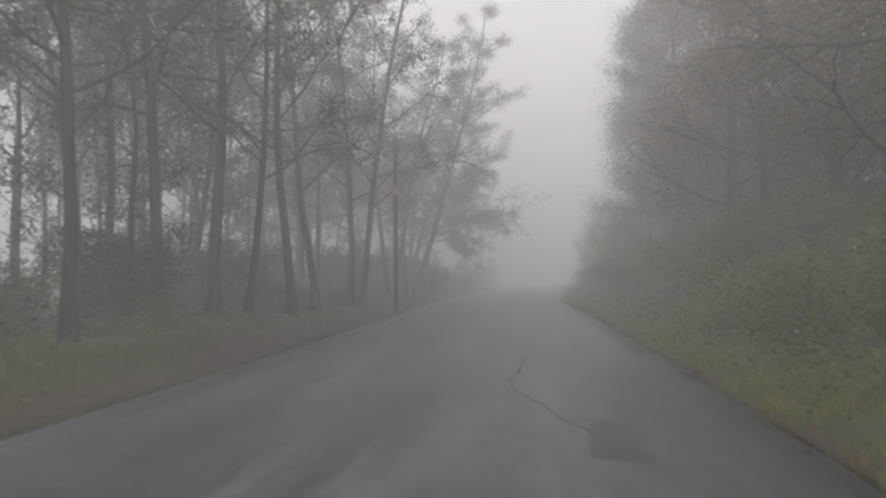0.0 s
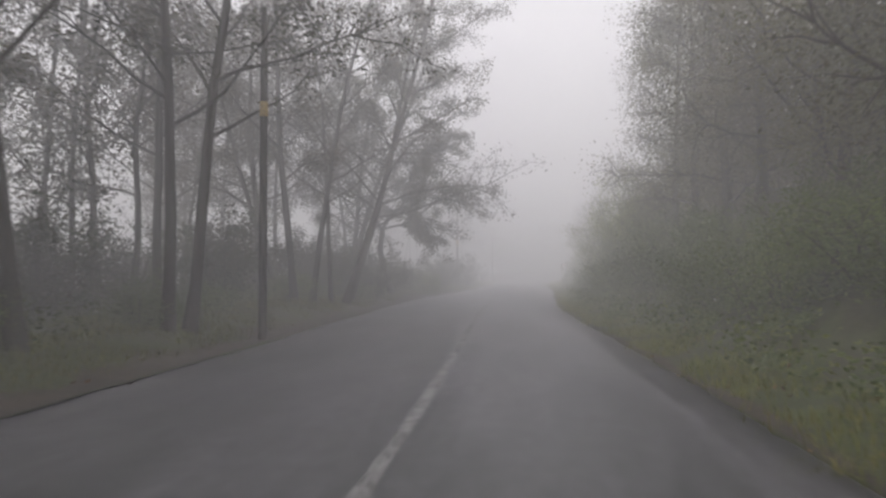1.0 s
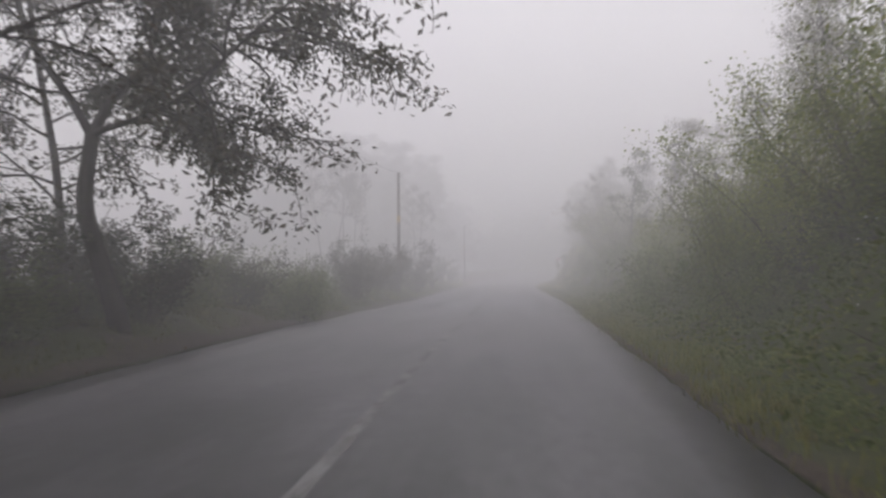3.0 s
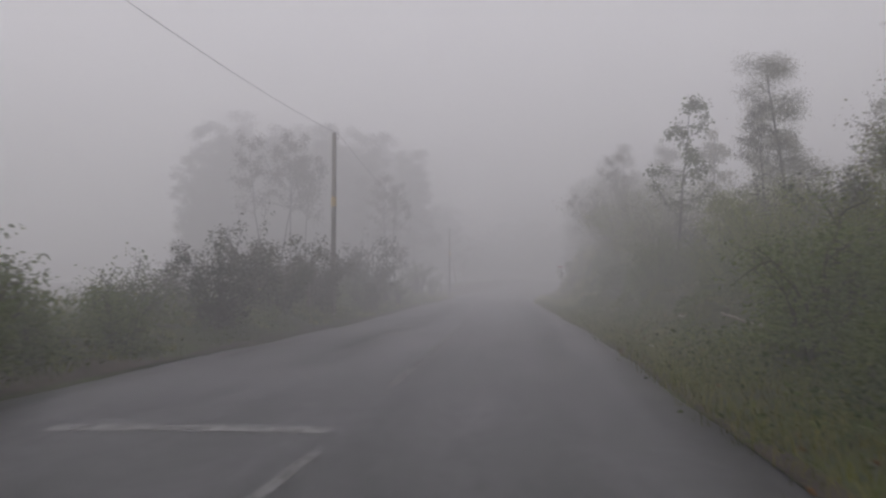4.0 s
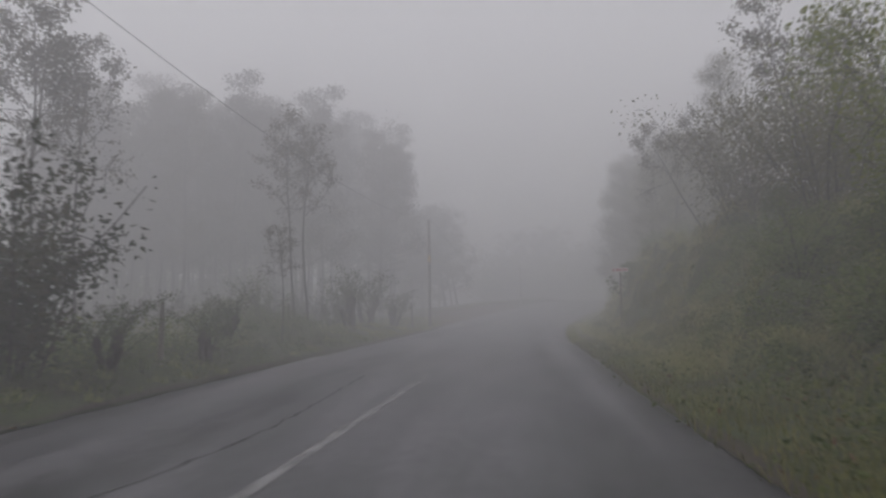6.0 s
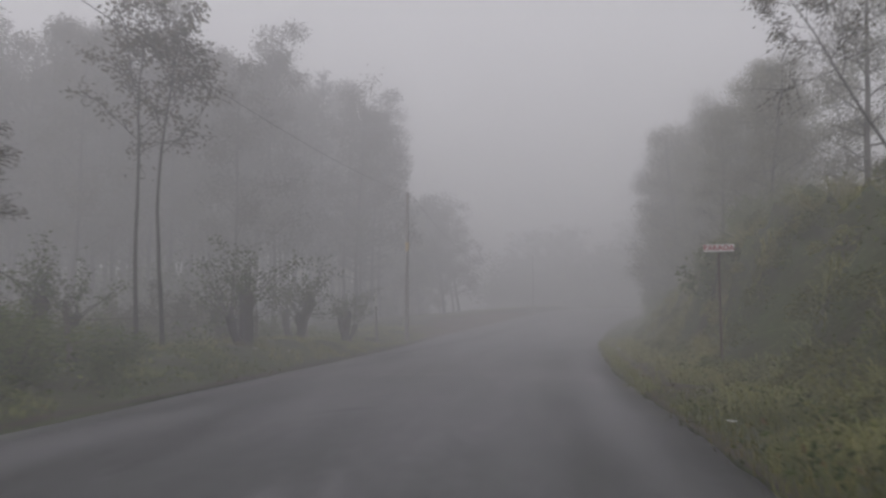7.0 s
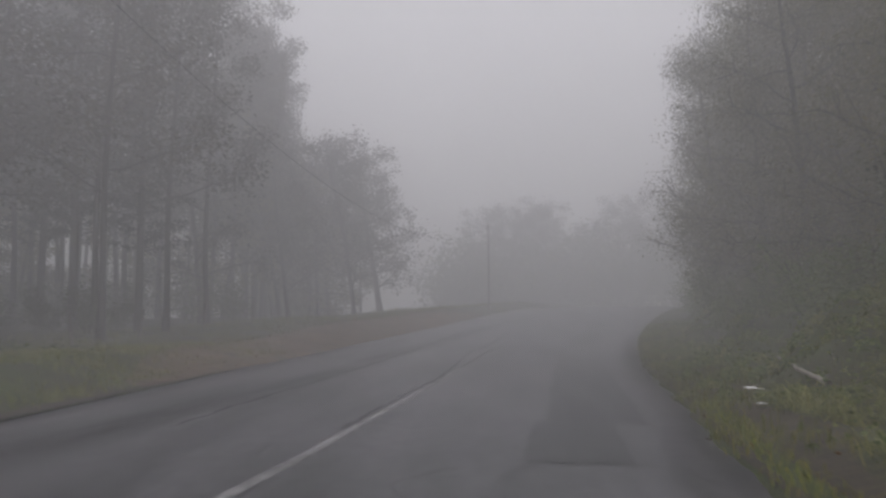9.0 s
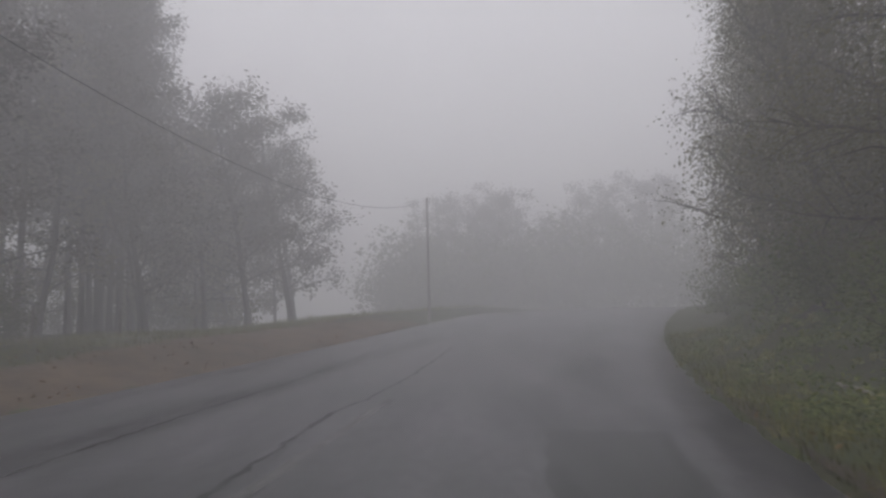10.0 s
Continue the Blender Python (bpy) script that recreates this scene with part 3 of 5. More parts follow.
def fork_tree():
    """A low leaning tree that forks at three metres and spreads its crown far over the road."""
    rng = np.random.default_rng(77)
    trunk = spline([(0.35, 0.2, -0.3), (0.2, 0.15, 0.4), (-0.1, 0, 1.5), (-0.25, 0, 2.2), (-0.12, 0, 3.3)], 0.3)
    rise_limb = spline([(-0.12, 0, 3.3), (0.2, 0, 3.85), (0.9, -0.1, 4.5), (1.15, -0.1, 5.4), (1.9, 0, 6.6), (2.7, 0.2, 8.4)], 0.3)
    side_limb = spline([(-0.12, 0, 3.3), (0.4, -0.2, 3.4), (1.3, -0.4, 3.6), (1.9, -0.5, 4.0), (2.9, -0.6, 4.8), (3.8, -0.6, 5.5)], 0.3)
    back_limb = spline([(-0.12, 0, 3.2), (-0.6, 0.2, 3.9), (-1.5, 0.3, 5.2), (-2.0, 0.4, 7.0), (-2.2, 0.4, 9.0)], 0.3)
    wood, shoots = [tube(trunk, np.linspace(0.19, 0.12, len(trunk)), 9)], []
    for p, r in ((rise_limb, 0.095), (side_limb, 0.06), (back_limb, 0.08)):
        wood.append(tube(p, np.linspace(r, 0.025, len(p)), 7))
    for p, k, way in ((rise_limb, 24, (0.42, 0, 0.25)), (side_limb, 20, (0.45, 0, 0.05)), (back_limb, 14, (-0.25, 0, 0.2)), (rise_limb[:9], 8, (0.2, 0, 0.7))):
        for i in range(k):
            at, _ = point_on(p, 0.22 + 0.78 * (i + rng.random()) / k)
            d = np.array(way) + rng.normal(0, 0.5, 3) * np.array([0.8, 1.3, 0.9])
            limb = wander(rng, at, d, rng.uniform(1.5, 3.1), 7, 0.15, -0.03)
            wood.append(tube(limb, np.linspace(0.032, 0.008, 8), 5))
            shoots.append(limb[3:])
            for j in range(8):
                q, w = point_on(limb, rng.uniform(0.15, 1))
                twig = wander(rng, q, w / np.linalg.norm(w) + rng.normal(0, 0.6, 3), rng.uniform(0.5, 1.2), 4, 0.2, -0.07)
                wood.append(tube(twig, np.linspace(0.013, 0.004, 5), 3))
                shoots.append(twig)
    lv, lf = leaves(rng, clustered(rng, shoots, 21000, 0.15), 0.145, 0.75, 0.4)
    wv, wf = joined(wood)
    return mesh_of("fork_wood", wv, wf), mesh_of("fork_leaves", lv, lf, False)


put_first(tree("forked_tree", fork_tree(), BARK, TREE_LEAF, "low forked tree with drooping leaves reaching over the road", ""), -6.95, 53.0)

# ---- trees and shrubs on the bank, right of the road ----
WALL = [tree_meshes("bank%d" % i, 40 + i, 10.5 + i, 0.14, 0.08, 2.9, 30, 28000, 0.09, rising=0.3, spread=0.42, droop=0.6, twigs=9) for i in range(3)]
walls = [tree("bank_tree", m, BARK, BANK_LEAF, "dense grey green tree with drooping foliage on the bank", "trees on the roadside bank") for m in WALL]
put_first(walls[0], 6.4, 6, 0), put_first(walls[1], 6.8, 10, 90), put_first(walls[2], 6.4, 14, 200)
for i in range(9):
    stand(walls[i % 3], 5.95 + rng0.uniform(0, 0.9), 17.5 + i * 3.3 + rng0.uniform(-0.8, 0.8), rng0.uniform(0, 360), rng0.uniform(0.9, 1.12))
THICK = [bush_meshes("thick%d" % i, 85 + i, 4.0, 3.0, 9500, 0.085, stems=24, spread=0.24, slim=0.5, droop=0.4) for i in range(2)]
thickets = [tree("thicket", m, BARK, THICKET_LEAF, "tall yellowish green thicket crowding the roadside", "thickets along the road", "bush") for m in THICK]
FARTHICK = [bush_meshes("far_thick%d" % i, 87 + i, 4.0, 3.0, 1500, 0.2, stems=14, spread=0.32, slim=0.5, droop=0.4) for i in range(2)]
far_thickets = [tree("thicket", m, BARK, SHRUB_LEAF, "dark undergrowth thicket in the foggy wood", "thickets in the wood", "bush") for m in FARTHICK]
put_first(far_thickets[0], -12, 160, 0, 0.9), put_first(far_thickets[1], -17, 163, 90, 0.9)
bank_thickets = [tree("thicket", bush_meshes("bank_thick%d" % i, 185 + i, 4.0, 3.0, 8000, 0.095, stems=24, spread=0.3, slim=0.5, droop=0.4), BARK, BANK_LEAF, "tall dull green thicket filling the bank between the trees", "thickets on the bank", "bush") for i in range(2)]
put_first(bank_thickets[0], 7.4, 5.5, 0, 1.3), put_first(bank_thickets[1], 8.2, 46, 90, 1.2)
put_first(thickets[0], 5.4, 44.5, 0, 1.0), put_first(thickets[1], 5.2, 47, 90, 0.95)
for i in range(12):
    y = 49 + i * 2.3 + rng0.uniform(-0.5, 0.5)
    stand(thickets[i % 2], float(along(y, half_right(y))[0]) + (2.5 if y < 60 else 3.6) + rng0.uniform(0, 1.0), y, rng0.uniform(0, 360), (0.92 - 0.022 * i if y < 60 else 0.62) * rng0.uniform(0.85, 1.1))
for i in range(7):
    stand(walls[i % 3], 9.0 + rng0.uniform(0, 1.5), 48 + i * 3.6, rng0.uniform(0, 360), 0.85 - 0.05 * i)
FARWALL = [tree_meshes("far_bank%d" % i, 45 + i, 10.5 + i, 0.14, 0.08, 3.4, 20, 4800, 0.24, rising=0.25, spread=0.34, droop=0.6, twigs=3) for i in range(3)]
GROVE = [tree_meshes("grove%d" % i, 145 + i, 11.5 + i, 0.16, 0.17, 4.6, 28, 8500, 0.22, lean=0.03, rising=0.45, spread=0.36, taper=0.55, twigs=5) for i in range(2)]
far_walls = [tree("bank_tree", m, BARK, BANK_LEAF, "dense grey green tree with drooping foliage by the bend", "trees round the bend") for m in FARWALL]
groves = [tree("grove_tree", m, BARK, STAND_LEAF, "broad rounded tree of the foggy grove beyond the bend", "trees of the grove beyond the bend") for m in GROVE]
put_first(groves[0], -12.5, 176, 0, 1.05), put_first(groves[1], -13, 186, 120, 1.0)
put_first(far_walls[0], 19.5, 153, 0, 1.05), put_first(far_walls[1], 18.6, 146, 100, 1.0), put_first(far_walls[2], 19.6, 138, 220)
for i in range(9):
    stand(far_walls[(i + 1) % 3], 12 + rng0.uniform(0, 4), 3 + i * 4.9 + rng0.uniform(-1, 1), rng0.uniform(0, 360), rng0.uniform(1.0, 1.3))
for i in range(12):
    stand(bank_thickets[i % 2], 7.2 + rng0.uniform(0, 1.4), 8 + i * 3.1 + rng0.uniform(-0.8, 0.8), rng0.uniform(0, 360), rng0.uniform(1.1, 1.5))
SHRUB = [bush_meshes("shrub%d" % i, 60 + i, 1.5, 1.5, 3800, 0.075) for i in range(3)]
BROAD = [bush_meshes("broad%d" % i, 70 + i, 1.4, 1.6, 3400, 0.088, stems=14, spread=0.19, slim=0.55, droop=0.1) for i in range(2)]
TALL = [bush_meshes("tall%d" % i, 80 + i, 2.7, 1.9, 4300, 0.10, stems=16, spread=0.12, slim=0.5, droop=0.25) for i in range(2)]
fresh_shrubs = [tree("shrub", m, BARK, BROAD_LEAF, "dense fresh green leafy shrub at the foot of the bank", "shrubs below the bank", "shrub") for m in SHRUB]
shrubs = [tree("shrub", m, BARK, SHRUB_LEAF, "dense dark green leafy shrub at the roadside", "roadside shrubs", "shrub") for m in SHRUB]
broads = [tree("broad_leaved_shrub", m, BARK, BROAD_LEAF, "fresh green shrub with broad leaves on the bank", "broad-leaved shrubs", "shrub") for m in BROAD]
talls = [tree("tall_bush", m, BARK, TALL_LEAF, "tall dark bush with upright leafy shoots at the field edge", "tall bushes", "bush") for m in TALL]
put_first(shrubs[0], 4.3, 7), put_first(shrubs[1], 4.6, 9.5), put_first(shrubs[2], 4.2, 12.5)
put_first(fresh_shrubs[0], 4.9, 32.0), put_first(fresh_shrubs[1], 4.7, 36.4, 80), put_first(fresh_shrubs[2], 4.6, 41.0, 200, 1.1)
put_first(broads[0], 3.9, 10.8), put_first(broads[1], 3.8, 14.5)
for i in range(30):
    y = 15 + i * 1.75 + rng0.uniform(-0.6, 0.6)
    edge = float(along(y, half_right(y))[0])
    stand((shrubs if y < 30 else fresh_shrubs)[i % 3], edge + 1.9 + rng0.uniform(0, 1.6), y, rng0.uniform(0, 360), rng0.uniform(0.75, 1.35))
for i in range(26):
    y = 16 + i * 1.95 + rng0.uniform(-0.7, 0.7)
    edge = float(along(y, half_right(y))[0])
    stand(broads[i % 2], edge + 1.7 + rng0.uniform(0, 1.8), y, rng0.uniform(0, 360), rng0.uniform(0.6, 1.2))
for i in range(13):
    y = 58 + i * 2.1 + rng0.uniform(-0.6, 0.6)
    edge = float(along(y, half_right(y))[0])
    stand((talls + broads)[i % 4], edge + 3.6 + rng0.uniform(0, 2.4), y, rng0.uniform(0, 360), rng0.uniform(0.6, 0.95))
for i in range(18):
    y = 64 + i * 2.2
    stand((broads + fresh_shrubs)[i % 5], float(along(y, half_right(y))[0]) + 1.9 + 1.5 * ((i * 0.618) % 1), y, i * 97, rng0.uniform(0.22, 0.42))
for i in range(20):
    y = 62 + i * 2.5
    stand((broads + shrubs)[i % 5], float(along(y, -half_left(y))[0]) - 0.9 - 2.0 * ((i * 0.618) % 1), y, i * 97, rng0.uniform(0.22, 0.45))
# undergrowth left, among the trunks
for i in range(30):
    y = 7 + i * 1.75 + rng0.uniform(-0.6, 0.6)
    stand(shrubs[i % 3], -6.6 - rng0.uniform(0, 2.6), y, rng0.uniform(0, 360), rng0.uniform(0.55, 1.1))
for i in range(26):
    stand(talls[i % 2], -8.0 - rng0.uniform(0, 6), 8 + i * 1.9 + rng0.uniform(-1.5, 1.5), rng0.uniform(0, 360), rng0.uniform(0.8, 1.2))

for i in range(16):
    stand(talls[i % 2], -7.8 - rng0.uniform(0, 4.5), 18 + i * 2.4 + rng0.uniform(-0.5, 0.5), rng0.uniform(0, 360), rng0.uniform(0.9, 1.3))

for i in range(14):
    stand((talls + shrubs)[i % 5], -6.6 - 3.2 * ((i * 0.618) % 1), 48 + i * 1.3, i * 83, rng0.uniform(0.75, 1.05))

# ---- field edge with poles, left of the middle stretch ----
put_first(talls[0], -5.95, 75.9, 30, 1.0), put_first(talls[1], -7.1, 76.3, 140, 1.05)
for x, y, turn, size in ((-9.4, 77.5, 20, 0.85), (-6.0, 71.2, 91, 0.85), (-5.75, 80.1, 250, 1.0), (-6.2, 81.9, 33, 0.9), (-6.6, 82.2, 70, 0.85), (-5.9, 92.1, 10, 1.4), (-6.9, 92.0, 101, 1.2), (-5.1, 86.8, 200, 0.7), (-8.4, 90.2, 300, 0.8), (-9.6, 88.0, 40, 0.8)):
    stand(talls[int(turn) % 2], x, y, turn, size)
for x, y, size in ((-5.6, 61.5, 1.2), (-6.8, 64, 1.3), (-6.2, 67, 1.0), (-7.6, 70, 1.1), (-9, 66, 1.4), (-8.2, 60, 1.5), (-7.2, 86, 1.0), (-8.8, 84, 1.1), (-5.9, 88.5, 0.9), (-7.5, 93.5, 1.0), (-10, 92, 1.2), (-6.6, 104, 0.8), (-7.4, 107.5, 1.0), (-8.6, 108.5, 1.1), (-6.4, 110, 0.7), (-9.6, 111, 0.9)):
    stand(shrubs[int(y) % 3], x, y, y * 37, size)
SLIM = [tree_meshes("slim%d" % i, 90 + i, 8.5, 0.06, 0.56, 2.3, 14, 1700, 0.14, lean=0.05, rising=0.8, spread=0.17, twigs=6) for i in range(2)]
whorled = tree("sapling", tree_meshes("whorled", 97, 5.9, 0.05, 0.3, 1.5, 14, 1500, 0.15, lean=0.03, rising=0.45, spread=0.15, slim=0.5, taper=0.7, twigs=4), BARK, SHRUB_LEAF, "young tree with whorls of large leaves on the bank", "", "sapling")
put_first(whorled, 6.9, 81.5, 60)
slims = [tree("sapling", m, BARK, TREE_LEAF, "slim young tree with a small airy crown", "slim young trees", "sapling") for m in SLIM]
put_first(slims[0], -13.4, 102.4, 20, 1.22), put_first(slims[1], -12.6, 103.0, 80, 1.2)
for x, y, k, turn, size in ((-14.3, 103.2, 0, 200, 1.2), (-11.7, 103.6, 1, 310, 1.08), (-7.5, 112.5, 0, 100, 1.05), (-7.0, 112.9, 1, 10, 1.0), (9.0, 78.7, 0, 60, 0.55), (-5.6, 104.5, 1, 120, 0.42)):
    stand(slims[k], x, y, turn, size)
stand(slims[0], 9.4, 100.8, 140, 0.78, -8), stand(slims[1], 8.8, 109.4, 30, 0.62, -28), stand(slims[0], 9.6, 107.6, 100, 0.6, -20)

for x, y, k, size in ((-7.0, 87.6, 0, 1.15), (-6.2, 88.6, 1, 0.95), (-7.9, 88.9, 1, 1.2), (-6.9, 85.6, 0, 0.8)):
    stand(broads[k], x, y, y * 41, size)

# shrubs and small trees on the bank of the middle stretch
stand(walls[1], 10.4, 80.6, 40, 0.6)
for x, y, k, turn, size in ((7.6, 86, 0, 10, 0.31), (10.4, 83, 1, 100, 0.27), (7.3, 91.8, 1, 200, 0.38), (9.0, 94, 2, 30, 0.27), (7.8, 97.5, 0, 80, 0.36), (10.2, 99, 1, 300, 0.42), (8.0, 103, 2, 150, 0.4), (11.0, 104, 0, 210, 0.48), (12.0, 94, 2, 20, 0.38), (13, 88, 1, 60, 0.32), (12, 78, 0, 60, 0.3), (10.4, 71, 2, 0, 0.42), (11, 64, 1, 0, 0.5), (13.5, 110, 1, 90, 0.62), (11, 117, 2, 30, 0.7), (9.8, 121.5, 1, 250, 0.62), (11.5, 126, 0, 10, 0.75)):
    if y < 105:
        stand((bank_thickets[0], thickets[0], bank_thickets[1])[k], x, y, turn, size * 2.7)
    else:
        stand(walls[k], x, y, turn, size)
for x, y, size in ((5.6, 80.5, 0.7), (6.6, 79, 1.0), (6.2, 84, 1.0), (6.0, 88, 0.9), (5.8, 94, 0.8), (6.2, 99.5, 0.9), (6.8, 76, 0.9), (6.2, 72, 0.9), (8.2, 118.5, 0.8), (9.0, 124, 0.8)):
    stand((shrubs + broads)[int(y) % 5], x, y, y * 53, size)

for i in range(15):
    y = 80 + i * 1.5 + rng0.uniform(-0.5, 0.5)
    stand((shrubs + broads)[i % 5], float(along(y, half_right(y))[0]) + 2.6 + rng0.uniform(0, 1.8), y, rng0.uniform(0, 360), rng0.uniform(0.6, 1.1))
for x, y, k, size in ((9.2, 112.6, 3, 0.6), (7.6, 120.6, 2, 0.6), (8.2, 122.8, 3, 0.9), (9.2, 115.2, 0, 0.9), (9.6, 118.8, 1, 1.0), (9.8, 108.2, 3, 0.8)):
    stand((shrubs + broads)[k], x, y, y * 53, size)
SMALL = tree_meshes("small_tree", 95, 2.7, 0.06, 0.35, 1.25, 12, 900, 0.15, lean=0.06, rising=0.5, spread=0.14, slim=0.55)
small_tree = tree("small_tree", SMALL, BARK, BROAD_LEAF, "small broad-leaved tree rooted in bare soil on the bank", "", "tree")
put_first(small_tree, 6.35, 115.9, 20, 0.85)
# the bare soil that its roots hold
gu, gv = np.meshgrid(np.linspace(-1, 1, 15), np.linspace(-1, 1, 15))
wob = 1 + 0.22 * np.sin(3 * np.arctan2(gv, gu)) + 0.12 * np.sin(7 * np.arctan2(gv, gu) + 1)
hx, hy = 6.15 + gu * np.sqrt(1 - gv * gv / 2) * 0.7 * wob, 115.6 + gv * np.sqrt(1 - gu * gu / 2) * 1.1 * wob
hollow = part("bare_soil", mesh_of("bare_soil", np.stack([hx.ravel(), hy.ravel(), height(hx.ravel(), hy.ravel()) + 0.05], 1), grid_faces(15, 15)), EDGE)
tagged(hollow, "patch of bare dark soil round the roots of a small tree", "soil", kind="structure")

for x, y, k, size in ((15.5, 95, 0, 0.62), (13.6, 101, 1, 0.6), (18, 103, 2, 0.75), (19.5, 91, 1, 0.7)):
    stand(far_walls[k], x, y, y * 37, size)

# ---- the bend: trees on its inner side, and beyond it ----
for x, y, k, turn, size in ((12.0, 139, 0, 0, 0.85), (11.3, 144, 1, 100, 0.95), (11.8, 148.5, 2, 220, 1.0), (12.3, 153, 0, 330, 1.0), (12.9, 157.5, 1, 300, 1.0), (14.2, 162, 2, 40, 1.05)):
    stand(walls[k], x, y, turn, size)
for x, y, k, turn, size in ((15, 149, 2, 140, 1.1), (15, 142, 1, 10, 1.0), (17.5, 166, 2, 250, 1.0), (14, 134, 0, 80, 0.9), (11.6, 131, 1, 30, 0.75), (19, 156, 0, 190, 1.2), (9.6, 127, 2, 70, 0.6)):
    stand(walls[k], x, y, turn, size)
for x, y, k, size in ((10.2, 141, 0, 1.2), (10.6, 144.5, 1, 1.3), (10.0, 137.5, 2, 1.1), (10.9, 148, 3, 1.3), (11.2, 151, 4, 1.3), (11.8, 154, 0, 1.4), (12.6, 158.5, 1, 1.3), (9.4, 133, 2, 0.9), (9.8, 139.4, 4, 1.1), (10.4, 146, 3, 1.2), (13.6, 163, 0, 1.4), (12.0, 143, 4, 1.3)):
    stand((shrubs + broads)[k], x, y, y * 53, size)
for x, y, size in ((11.4, 142, 0.9), (11.9, 147.5, 1.0), (12.6, 152.5, 1.0), (13.4, 159, 1.0), (10.8, 135.5, 0.9)):
    stand(talls[int(y) % 2], x, y, y * 53, size)

for x, y, k, size in ((13.4, 141, 0, 1.0), (13.2, 146, 1, 1.0), (14.0, 151, 2, 1.05)):
    stand(walls[k], x, y, y * 31, size)
for i in range(9):
    stand(walls[i % 3], 12.6 + 3.0 * ((i * 0.618) % 1), 127 + 4.2 * i, i * 83, 0.75 + 0.04 * i)
for x, y, k, size in ((11.4, 137, 0, 1.3), (12.2, 142.5, 1, 1.5), (12.6, 147, 0, 1.6), (12.9, 151, 1, 1.6), (13.6, 155.5, 0, 1.6)):
    stand(bank_thickets[k], x, y, y * 31, size)

# the wood behind the bend, left: bare stems and high crowns
STAND = [tree_meshes("stand%d" % i, 100 + i, 15 + 1.5 * i, 0.13, 0.29, 3.2, 20, 7000, 0.2, lean=0.02, bend=0.025, rising=0.4, spread=0.4, twigs=3) for i in range(3)]
stands = [tree("forest_tree", m, BARK, STAND_LEAF, "slender forest tree with a bare stem and high dark crown", "trees of the wood by the bend") for m in STAND]
SPOTS = [(-9.5, 151), (-11.0, 148.5), (-9.8, 156)]
for ob, (x, y) in zip(stands, SPOTS):
    put_first(ob, x, y, x * 90)
for i in range(48):
    u = (i * 0.618) % 1
    x, y = -9.2 - 22 * u + rng0.uniform(-1, 1), 148 + 30 * ((i * 0.377) % 1) + rng0.uniform(-1.5, 1.5)
    stand(stands[i % 3], min(x, -8.8 - 0.16 * max(0.0, y - 150)), y, rng0.uniform(0, 360), rng0.uniform(0.95, 1.15) + (0.12 if x < -16 else 0))
for i in range(34):
    u = (i * 0.618) % 1
    stand(stands[i % 3], -20 - 11 * u, 130 + 16 * ((i * 0.377) % 1), i * 61, rng0.uniform(0.95, 1.15) - 0.3 * u)
for i in range(26):
    stand(far_thickets[i % 2], -15 - 16 * ((i * 0.618) % 1), 131 + 16 * ((i * 0.41) % 1), i * 61, rng0.uniform(0.9, 1.5))
for i in range(30):
    stand(stands[i % 3], -13.5 - 16 * ((i * 0.618) % 1), 137 + 11 * ((i * 0.377) % 1), i * 61, rng0.uniform(0.9, 1.1))
for i in range(26):
    stand(stands[i % 3], -12 - 18 * ((i * 0.618) % 1), 130 + 9 * ((i * 0.377) % 1), i * 47, rng0.uniform(0.85, 1.05))
for i in range(22):
    stand(far_walls[i % 3], -11 - 1.0 * i + rng0.uniform(-0.8, 0.8), 178 - 1.6 * i + 5 * (i % 2) + rng0.uniform(-2, 2), i * 61, rng0.uniform(0.85, 1.1) - 0.015 * i)
for i in range(24):
    stand(far_thickets[i % 2], -11 - 22 * ((i * 0.618) % 1), 148 + 12 * ((i * 0.41) % 1), i * 61, rng0.uniform(0.35, 0.6))
for x, y, k, size in ((-11.6, 160, 1, 1.0), (-9.6, 169, 0, 0.92), (-6.4, 173.5, 1, 1.0), (-5.2, 178, 0, 0.98), (-6.4, 184.5, 1, 0.95), (-11, 172, 1, 0.98), (-9.6, 181, 0, 1.0)):
    stand(groves[k], x, y, x * 70, size)
for x, y, k, size in ((-9.5, 176.5, 0, 1.05), (-8.4, 188, 1, 0.9), (-12.5, 165.5, 2, 1.0), (-12, 190, 0, 1.0), (-15, 188, 1, 1.0)):
    stand(far_walls[k], x, y, x * 70, size)
for x, y, k, size in ((-1.0, 208, 1, 0.51), (1.2, 209, 0, 0.78), (3.5, 210, 1, 1.02), (5.9, 212, 0, 0.98), (8.4, 210, 1, 1.02), (10.3, 211, 0, 1.07), (12.4, 212, 1, 0.85), (14.7, 210, 0, 0.68), (17.1, 212, 1, 0.81), (19.5, 211, 0, 1.10), (22.3, 213, 1, 1.07), (25.5, 214, 0, 1.16), (6.3, 219, 1, 0.98), (13.5, 220, 0, 0.85), (20.7, 221, 1, 1.10)):
    stand(groves[k], x, y, x * 70, size)
for i in range(9):
    x, y = 24 + i * 4 + rng0.uniform(-1, 1), 176 + i * 1.6 + rng0.uniform(-2, 2)
    stand(far_walls[i % 3], x, y, rng0.uniform(0, 360), rng0.uniform(0.8, 1.1))


